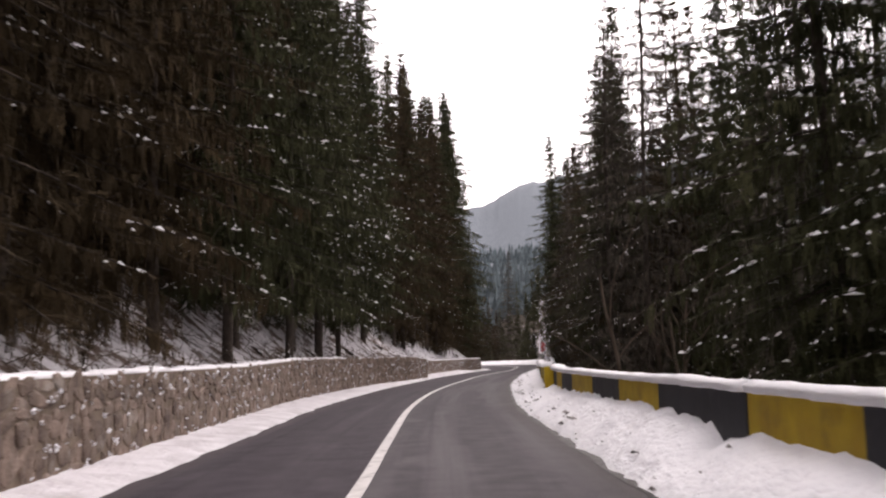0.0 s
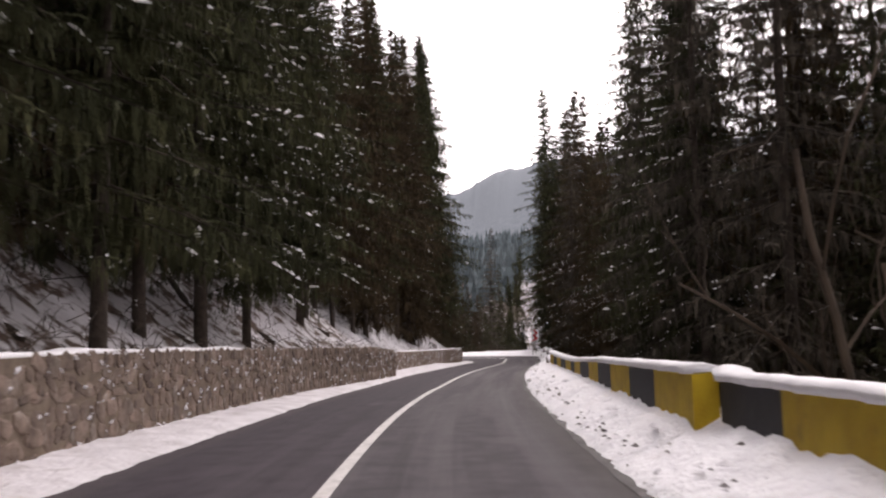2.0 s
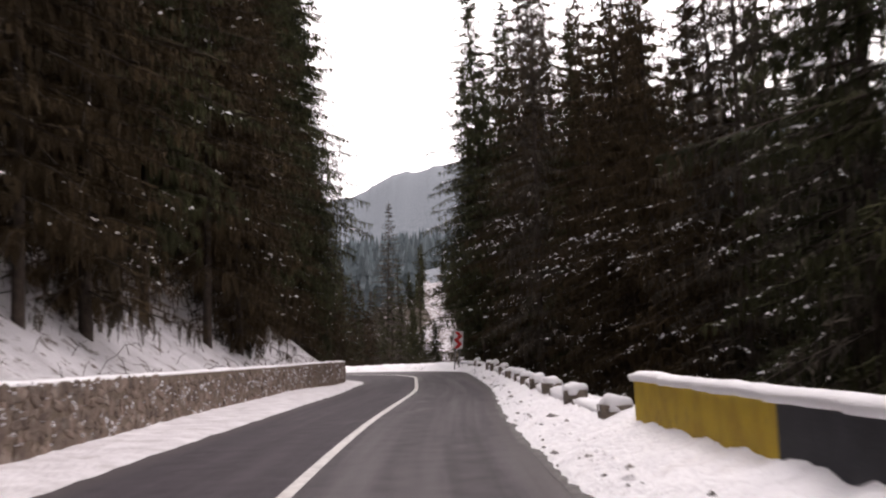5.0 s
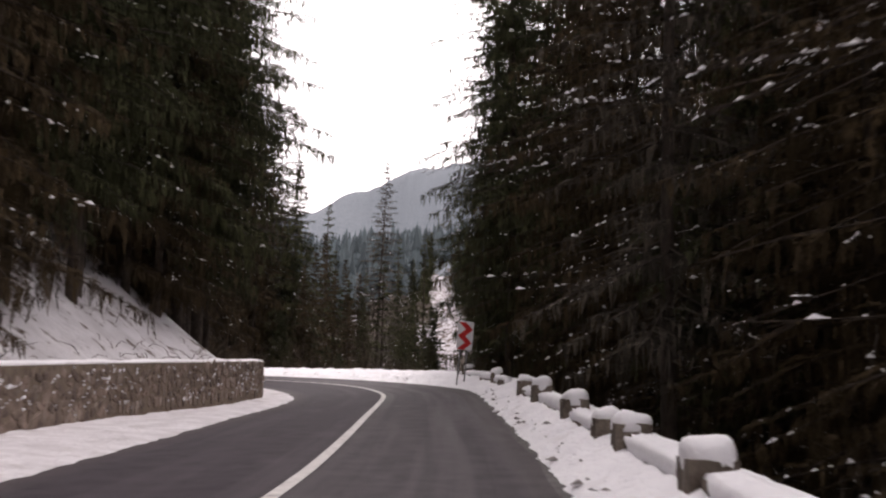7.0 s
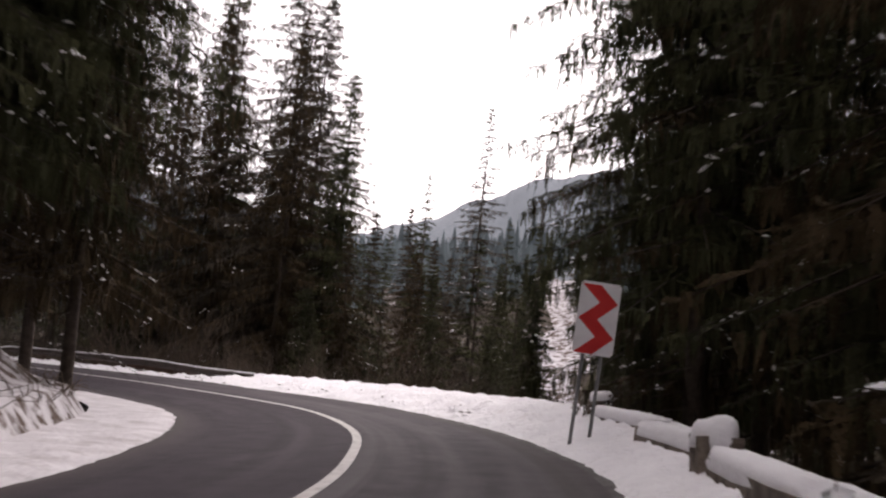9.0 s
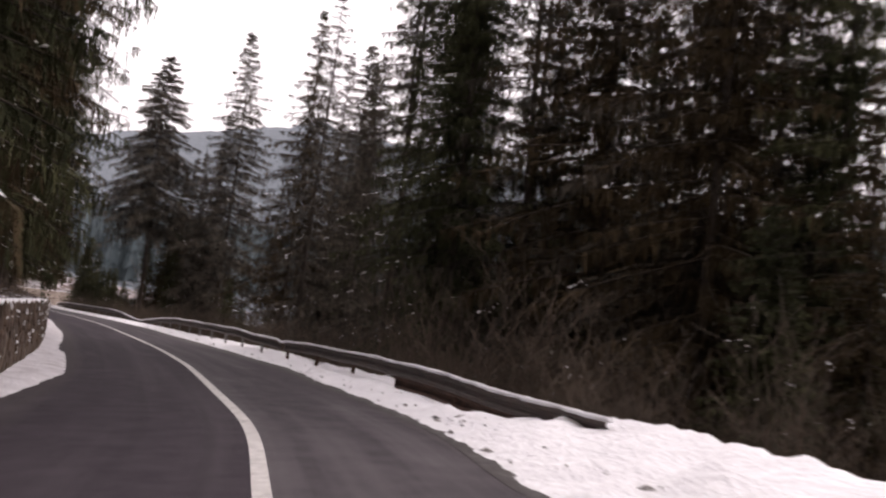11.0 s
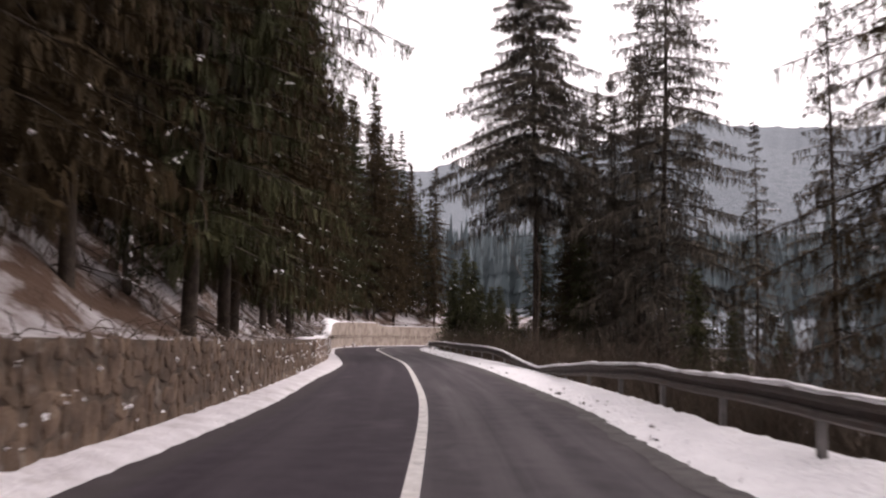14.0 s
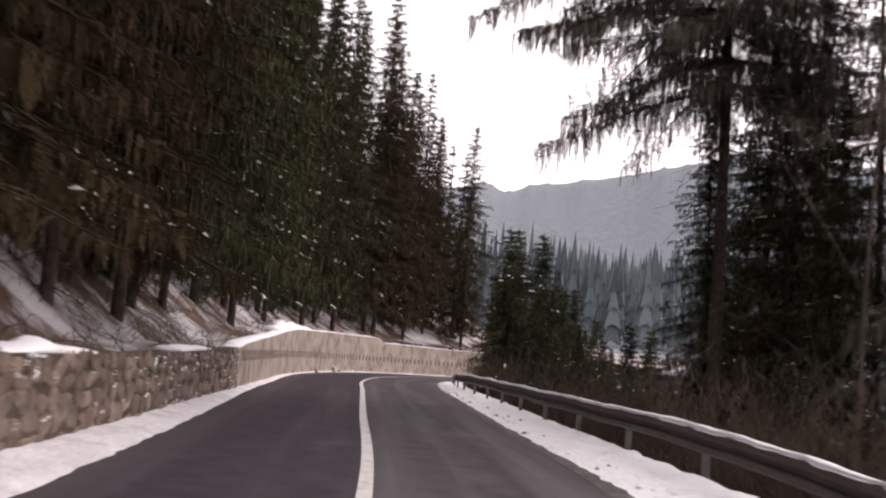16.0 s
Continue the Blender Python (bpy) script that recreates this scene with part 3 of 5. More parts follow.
def tan_top(s):
    return float(np.interp(s, [S_W4, 272, 276, 282, 290, 300, 307.8, 308.2, END], [1.12, 1.26, 1.46, 1.70, 2.12, 2.28, 2.34, 2.05, 2.05]))


def wall_body(name, s0, s1, thick, mat, label, top):
    def o(s):
        w = float(wall_off(s))
        return [-w, -w, -w - thick, -w - thick]
    ob = strip(name, s0, s1, 0.5, o, lambda s, q, x, y: np.array([-0.3, top(s), top(s), -0.3]), mat, smooth=False, close=True, banked=False)
    return tagged(ob, label, "wall", kind="structure")


def face_stones(wall, s0, s1, near, seed, meshes, mat, flecks):
    """Facing stones: those in the stretch near=(a, b) are pieces of their own, the others are joined."""
    rng = random.Random(seed)
    rest, patches = Soup(), Soup()
    single = 0
    z = 0.0
    while z < 1.42:
        h = rng.uniform(0.14, 0.30)
        s = s0 + 0.12
        while s < s1 - 0.15:
            w = rng.choice((rng.uniform(0.13, 0.24), rng.uniform(0.22, 0.42), rng.uniform(0.34, 0.56)))
            top = wall_top(s + w / 2)
            if z + h * 0.55 > top:
                s += w
                continue
            k = rng.randrange(12)
            m = road_frame(s + w / 2, -float(wall_off(s + w / 2)), min(z + h / 2 + rng.uniform(-0.07, 0.07), top - h * 0.4))
            m = m @ pose(0, 0, 0, 0, rng.uniform(-30, 30), 0) @ Matrix.Diagonal((w * rng.uniform(1.0, 1.25), rng.uniform(0.008, 0.034), h * rng.uniform(0.85, 1.35), 1))
            if near[0] < s < near[1] and single < 300:
                ob = new("stone", meshes[k])
                ob.parent = wall
                ob.matrix_basis = m
                single += 1
            else:
                v, f = STONES[k]
                rest.add([tuple(m @ Vector(q)) for q in v], f)
            # snow caught in the joints, more in some stretches than in others
            much = 0.5 + noise.noise(Vector((s * 0.35, z * 1.5, seed)))
            for _ in range(rng.choice((0, 1, 1, 2)) if rng.random() < flecks * much else 0):
                c = m @ Vector((rng.uniform(-0.5, 0.5), 0.7, rng.uniform(0.15, 0.5)))
                r = rng.choice((0.008, 0.010, 0.013, 0.016, 0.022, 0.030))
                for _ in range(rng.choice((1, 2, 3, 4))):
                    snow_patch(patches, c + m.to_3x3().normalized() @ Vector((rng.uniform(-2.6, 2.6) * r, 0, rng.uniform(-1.6, 1.2) * r)), r * rng.uniform(0.5, 1.1), rng, m)
            s += w
        z += h
    if rest.v:
        tagged(rest.make("stones", mat, wall, "rough rubble facing stones"), kind="stuff")
    tagged(patches.make("snow_patches", M_SNOW_CLEAN, wall, "small patches of snow caught on the stones"), kind="stuff")


def snow_patch(soup, c, r, rng, m):
    ring = []
    x = (m.to_3x3() @ Vector((1, 0, 0))).normalized()
    n = (m.to_3x3() @ Vector((0, 1, 0))).normalized()
    L = r * rng.uniform(0.7, 2.6)
    tilt = rng.uniform(-0.9, 0.9)
    for i in range(6):
        w = 6.283 * i / 6
        a, b = L * math.cos(w) * rng.uniform(0.35, 1.4), r * math.sin(w) * rng.uniform(0.35, 1.5)
        ring.append(tuple(c + x * (a * math.cos(tilt) - b * math.sin(tilt)) + Vector((0, 0, 1)) * (a * math.sin(tilt) + b * math.cos(tilt))))
    soup.add(ring + [tuple(c + n * 0.04)], [(i, (i + 1) % 6, 6) for i in range(6)])


def snow_cap(name, s0, s1, off, z, width, high, seed, label, step=0.22, over=0.05, banked=True, wavy=1.0):
    """A lumpy ridge of snow along a top edge at offset off(s), height z(s), spreading by width to the right."""
    def o(s):
        a = off(s)
        j = 0.03 * math.sin(s * 4.1 + seed) + 0.03 * math.sin(s * 9.7)
        return [a - over + j, a - over - 0.02 + j, a + width * 0.2, a + width * 0.6, a + width + over - j * 0.5, a + width + over + 0.0]

    def h(s, q, x, y):
        k = high * (0.75 + wavy * (0.5 * noise.noise(Vector((s * 0.7, seed, 0))) + 0.35 * noise.noise(Vector((s * 2.7, seed, 4)))))
        k = max(k, 0.03)
        return np.array([-0.02, k * 0.5, k, k * 0.95, k * 0.5, -0.02]) + z(s)

    ob = strip(name, s0, s1, step, o, h, M_SNOW_CLEAN, close=True, banked=banked)
    return tagged(ob, label, "snow", kind="structure")


def build_walls():
    # two sets of the same stone shapes, the second in the darker brown
    fresh, old = stone_meshes(M_STONE), stone_meshes(M_STONE_D)
    for name, a, b, near, seed, label in (
            ("wall_1", 30, S_W1, (60, 80), 21, "brown rubble stone retaining wall flecked with snow"),
            ("wall_2", S_W1 + 0.3, S_W2, (134, S_W2), 22, "brown rubble stone retaining wall set back from the road"),
            ("wall_3", S_W3, S_W4, (200, 221), 23, "dark brown rubble stone retaining wall after the bend")):
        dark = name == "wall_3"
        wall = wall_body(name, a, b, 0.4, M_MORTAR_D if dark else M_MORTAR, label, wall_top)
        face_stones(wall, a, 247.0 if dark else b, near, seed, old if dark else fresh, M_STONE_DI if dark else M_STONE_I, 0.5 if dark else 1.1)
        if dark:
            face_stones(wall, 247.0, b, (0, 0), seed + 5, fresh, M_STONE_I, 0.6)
    # snow on the wall tops, worn away where the earth crumbles over the edge
    for a, b, high, seed, wavy in ((30, 88.5, 0.09, 21, 1.3), (S_W1 + 0.3, S_W2, 0.10, 22, 0.9), (S_W3, 207, 0.07, 23, 1.8), (244, 249.4, 0.08, 25, 1.8), (250.6, 256.5, 0.10, 27, 1.8), (262, 265.5, 0.12, 28, 1.6)):
        snow_cap("snow_cap", a, b, lambda s: -float(wall_off(s)) - 0.42, wall_top, 0.36, high, seed, "thin lumpy snow lying on the wall top", banked=False, wavy=wavy)
    wall = wall_body("wall_4", S_W4 + 0.05, S_W5, 0.45, M_TAN, "pale tan concrete retaining wall round the far bend", tan_top)
    slots = Soup()
    s = S_W4 + 1
    while s < S_W5 - 1:
        m = road_frame(s, -float(wall_off(s)) + 0.004, 0.95)
        v = [m @ Vector(q) for q in ((-0.07, 0, -0.16), (0.07, 0, -0.16), (0.07, 0, 0.16), (-0.07, 0, 0.16), (-0.05, 0.012, -0.14), (0.05, 0.012, -0.14), (0.05, 0.012, 0.14), (-0.05, 0.012, 0.14))]
        slots.add([tuple(q) for q in v], [(0, 1, 5, 4), (1, 2, 6, 5), (2, 3, 7, 6), (3, 0, 4, 7), (4, 5, 6, 7)])
        s += 0.55
    tagged(slots.make("drain_ribs", M_MORTAR_D, wall, "row of dark drain slots"), kind="stuff")
    snow_cap("snow_cap", S_W4, S_W5, lambda s: -float(wall_off(s)) - 0.5, tan_top, 0.44, 0.075, 24.0, "snow lying on the tan wall", step=0.5, banked=False, wavy=1.6)
    snow_cap("snow_mound", 285, 295, lambda s: -float(wall_off(s)) - 0.9, lambda s: tan_top(s) - 0.05, 0.7, 0.34, 26.0, "heaped snow on the high end of the tan wall", step=0.3, banked=False, wavy=1.8)


build_walls()


# ---------------------------------------------------------------- painted parapet
def band(s0, s1, z0, z1, thick, bevel=0.025):
    """A short straight block along the fence line, as vertices round two ends."""
    v = []
    for s in (s0, s1):
        o = float(fence_off(s))
        for a, z in ((0, z0), (0, z1 - bevel), (bevel, z1), (thick - bevel, z1), (thick, z1 - bevel), (thick, z0)):
            x, y = on_road(s, o + a)
            v.append((float(x), float(y), z))
    f = [(i, (i + 1) % 6, 6 + (i + 1) % 6, 6 + i) for i in range(6)] + [(5, 4, 3, 2, 1, 0), (6, 7, 8, 9, 10, 11)]
    return v, f


def parapet_top(s):
    return float(np.interp(s, [0, 58, 77.1, 77.2, 87, 90, 94, 98, 103, 108, 113], [0.95, 0.95, 0.92, 0.99, 0.95, 0.91, 0.84, 0.81, 0.85, 0.90, 0.94]))


def parapet(joints, first_yellow, label):
    x, y = on_road(joints[0], float(fence_off(joints[0])))
    root = thing("parapet", float(x), float(y), 0)
    inv = Matrix.Translation((-float(x), -float(y), 0))
    yellow = first_yellow
    for a, b in zip(joints[:-1], joints[1:]):
        soup = Soup()
        n = 2
        for k in range(n):
            v, f = band(a + (b - a) * k / n, a + (b - a) * (k + 1) / n, -0.4, parapet_top(a + (b - a) * (k + 0.5) / n), 0.28)
            soup.add([tuple(inv @ Vector(q)) for q in v], f)
        soup.make("yellow_block" if yellow else "black_block", M_YELLOW if yellow else M_BLACK, root,
                  "scuffed yellow painted block" if yellow else "scuffed black painted block")
        yellow = not yellow
    tagged(root, label, "parapet", "painted parapets")
    snow_cap("snow_cap", joints[0], joints[-1], lambda s: float(fence_off(s)) + 0.0, parapet_top, 0.28, 0.12, joints[0],
             "thick rounded snow lying on the painted parapet", wavy=0.4)


parapet([30.0, 33.3, 36.6, 39.9, 43.2, 46.5, 49.8, 53.0, 56.2, 58.65], True, "concrete parapet with yellow and black painted blocks")
parapet([58.7, 62.1, 64.7, 67.35, 70.1, 72.65, 75.0, 77.15], False, "concrete parapet with yellow and black blocks, snow-capped")
parapet([77.3, 79.9, 82.6, 85.1, 87.6, 90.2, 92.8, 95.2, 97.35, 100.0, 102.65, 105.2, 108.1, 112.8], True, "long concrete parapet with yellow and black blocks")


# ---------------------------------------------------------------- stone posts and low rails with snow
def rough_box(rng, w, d, z0, z1, round_top=0.0):
    bm = bmesh.new()
    bmesh.ops.create_cube(bm, size=1.0)
    bmesh.ops.subdivide_edges(bm, edges=bm.edges[:], cuts=2, use_grid_fill=True)
    for v in bm.verts:
        u = v.co.copy()
        k = 1.0 - 0.05 * (abs(u.x) > 0.4) * (abs(u.y) > 0.4)
        v.co = Vector((u.x * w * k + rng.uniform(-1, 1) * 0.02, u.y * d * k + rng.uniform(-1, 1) * 0.02, z0 + (u.z + 0.5) * (z1 - z0) + rng.uniform(-1, 1) * 0.015))
    return bm


def snow_dome(rng, w, d, z, high):
    bm = bmesh.new()
    bmesh.ops.create_uvsphere(bm, u_segments=18, v_segments=12, radius=0.5)
    for v in bm.verts:
        u = v.co.copy()
        up = max(u.z, -0.12) / 0.5
        k = 1.0 + 0.22 * noise.noise(Vector((u.x * w * 5, u.y * 3, u.z * 2 + w * 50 + high * 90)))
        v.co = Vector((math.copysign(abs(u.x * 2) ** (0.8 if w < 0.6 else 0.34), u.x) * w * 0.52 * k, math.copysign(abs(u.y * 2) ** 0.78, u.y) * d * 0.52 * k, z + math.copysign(abs(up) ** 0.8, up) * high * k))
    for f in bm.faces:
        f.smooth = True
    return bm


def stone_post(s, rng, high):
    root = new("stone_post")
    off = float(fence_off(s)) + 0.05
    root.matrix_basis = road_frame(s, off, float(lift(s, off)) - 0.05)
    part("shaft", rough_box(rng, 0.46, 0.42, -0.5, high), M_OLDSTONE, root, "weathered grey-brown stone shaft")
    part("snow", snow_dome(rng, 0.45, 0.43, high - 0.03, rng.uniform(0.16, 0.23)), M_SNOW_CLEAN, root, "rounded cap of snow")
    return tagged(root, "squat stone roadside post wearing a snow cap", "post", "stone posts along the road")


def low_rail(s0, s1, rng, high):
    mid = (s0 + s1) / 2
    root = new("stone_rail")
    off = float(fence_off(mid)) + 0.08
    a, b = road_frame(s0, float(fence_off(s0)) + 0.08).translation, road_frame(s1, float(fence_off(s1)) + 0.08).translation
    m = road_frame(mid, off, float(lift(mid, off)))
    m.translation = ((a.x + b.x) / 2, (a.y + b.y) / 2, float(lift(mid, off)) - 0.05)
    root.matrix_basis = m
    length = (b - a).length - 0.45
    part("beam", rough_box(rng, length, 0.34, -0.4, high), M_OLDSTONE, root, "low weathered stone beam")
    part("snow", snow_dome(rng, length * 1.0, 0.36, high - 0.05, rng.uniform(0.14, 0.19)), M_SNOW_CLEAN, root, "smooth pillow of snow")
    return tagged(root, "low stone rail between posts under snow", "rail", "stone rails along the road")


def build_posts():
    rng = random.Random(31)
    at = [114.4, 118.3, 122.2, 125.8, 129.6, 133.6, 137.05, 138.5, 141.4, 145.8, 149.0, 157.6, 166.0]
    for i, s in enumerate(at):
        stone_post(s, rng, (0.71 if s > 140 else 0.62) + rng.uniform(-0.03, 0.06))
        if i + 1 < len(at) and 2 < at[i + 1] - s < 5:
            low_rail(s, at[i + 1], rng, rng.uniform(0.45, 0.50) if s < 138 else rng.uniform(0.50, 0.56))
    low_rail(154.0, 157.6, rng, 0.54)
    low_rail(157.6, 161.8, rng, 0.54)
    low_rail(161.8, 166.0, rng, 0.54)


build_posts()


# ---------------------------------------------------------------- bend sign
def bend_sign():
    root = new("road_sign")
    root.matrix_basis = pose(11.35, 117.6, 0.4, 0, 0, -9) @ pose(0, 0, 0, 0, 5.0, 0)
    for x in (-0.14, 0.14):
        sp = Soup()
        sp.tube([(x, 0.05, -0.6), (x, 0.05, 2.35)], [0.028, 0.028], 10)
        sp.make("pole", M_STEEL, root, "grey steel pole")
    bm = bmesh.new()
    bmesh.ops.create_cube(bm, size=1.0)
    for v in bm.verts:
        v.co = Vector((v.co.x * 0.62, v.co.y * 0.02, 1.85 + v.co.z * 1.12))
    bmesh.ops.bevel(bm, geom=[e for e in bm.edges if abs(e.verts[0].co.y - e.verts[1].co.y) > 0.01], offset=0.03, segments=3, affect="EDGES")
    board = part("board", bm, M_WHITE, root, "white reflective board")
    for k in range(2):
        z = 1.30 + 0.53 * k
        pts = [(-0.29, 0.0), (0.01, 0.27), (-0.29, 0.54), (0.0, 0.54), (0.29, 0.27), (0.0, 0.0)]
        bm = bmesh.new()
        vs = [bm.verts.new((x, -0.013, z + q)) for x, q in pts]
        bm.faces.new((vs[0], vs[5], vs[4], vs[1]))
        bm.faces.new((vs[1], vs[4], vs[3], vs[2]))
        ext = bmesh.ops.extrude_face_region(bm, geom=bm.faces[:])
        for g in ext["geom"]:
            if isinstance(g, bmesh.types.BMVert):
                g.co.y -= 0.003
        part("chevron", bm, M_RED, board, "red zigzag chevron")
    tagged(root, "white bend sign with red zigzag chevrons in the snow", "road sign")


bend_sign()


# ---------------------------------------------------------------- guard rail
S_R0, S_R1 = 184.0, 291.0


def rail_top(s):
    return float(np.interp(s, [S_R0, 188, 192, 194.2, 196.3, 200, 204.4, 205.4, 206.2, 210, 213, 222, 231, 235, 239, 243.5, 247, 251, 255, 260, 280, 287, S_R1],
                           [0.29, 0.41, 0.58, 0.605, 0.64, 0.69, 0.71, 0.63, 0.69, 0.73, 0.82, 0.84, 0.82, 0.70, 0.54, 0.31, 0.37, 0.58, 0.74, 0.78, 0.80, 0.72, 0.50]))


def guard_rail(s0, s1, first, spacing, label, lower, post_mat, post_label):
    m0 = road_frame(s0, float(fence_off(s0)), 0)
    root = thing("guard_rail", m0.translation.x, m0.translation.y, 0)
    inv = Matrix.Translation((-m0.translation.x, -m0.translation.y, 0))
    prof = [(0.06, 0.0), (0.0, -0.035), (0.0, -0.085), (0.055, -0.125), (0.055, -0.185), (0.0, -0.225), (0.0, -0.275), (0.06, -0.31)]
    prof = prof + [(a + 0.012, z) for a, z in prof[::-1]]
    def beam(name, b0, b1, dz, shift, mat, text):
        v, f, n = [], [], len(prof)
        ss = np.arange(b0, b1 + 0.01, 0.5)
        for s in ss:
            o = float(fence_off(s)) + shift
            top = rail_top(s) + dz + 0.012 * math.sin(s * 1.1)
            for a, z in prof:
                x, y = on_road(s, o + a)
                v.append(tuple(inv @ Vector((float(x), float(y), top + z + float(lift(s, o))))))
        for i in range(len(ss) - 1):
            for j in range(n):
                a, b = i * n + j, i * n + (j + 1) % n
                f.append((a, b, b + n, a + n))
        return mesh_object(name, v, f, mat, root, text, smooth=False)
    beam("beam", s0, s1, 0.0, 0.0, M_RAIL, "dull brownish-grey corrugated steel beam")
    if lower:
        beam("lower_beam", s0, 193.5, -0.27, 0.09, M_RUST, "second beam below it, rust-brown")
    s = first
    while s < s1:
        o = float(fence_off(s)) + 0.14
        m = inv @ road_frame(s, o, 0)
        bm = bmesh.new()
        bmesh.ops.create_cube(bm, size=1.0)
        hi = rail_top(s) - 0.03 + float(lift(s, o))
        for v in bm.verts:
            v.co = m @ Vector((v.co.x * 0.10, v.co.y * 0.08, hi + (v.co.z - 0.5) * (hi + 1.0)))
        part("post", bm, post_mat, root, post_label)
        s += spacing
    tagged(root, label, "guard rail", "guard rails")
    snow_cap("snow_cap", s0, s1, lambda s: float(fence_off(s)) + 0.0, lambda s: rail_top(s) + 0.012 * math.sin(s * 1.1) - 0.01, 0.08, 0.055, s0,
             "narrow strip of snow along the rail top", over=0.012)


guard_rail(S_R0, 205.4, 185.9, 3.8, "rusty corrugated steel guard rail with a second beam below", True, M_RUST, "rust-brown steel post")
guard_rail(205.5, S_R1, 208.8, 3.4, "bent corrugated steel guard rail topped with snow", False, M_POST, "pale galvanised steel post")

# ---------------------------------------------------------------- trees
def blob(soup, c, r, rng, along=None, flat=0.5, stretch=(1.0, 2.3)):
    """A small uneven lump."""
    along = along or Vector((1, 0, 0))
    side = Vector((-along.y, along.x, 0)).normalized()
    L = r * rng.uniform(*stretch)
    ring = []
    for i in range(6):
        w = 6.283 * i / 6
        ring.append(tuple(c + along * L * math.cos(w) * rng.uniform(0.7, 1.2) + side * r * math.sin(w) * rng.uniform(0.7, 1.2)))
    top = tuple(c + Vector((0, 0, r * flat * 2.0)) + along * rng.uniform(-0.3, 0.3) * L)
    low = tuple(c - Vector((0, 0, r * flat * 0.6)))
    soup.add(ring + [top, low], [(i, (i + 1) % 6, 6) for i in range(6)] + [((i + 1) % 6, i, 7) for i in range(6)])


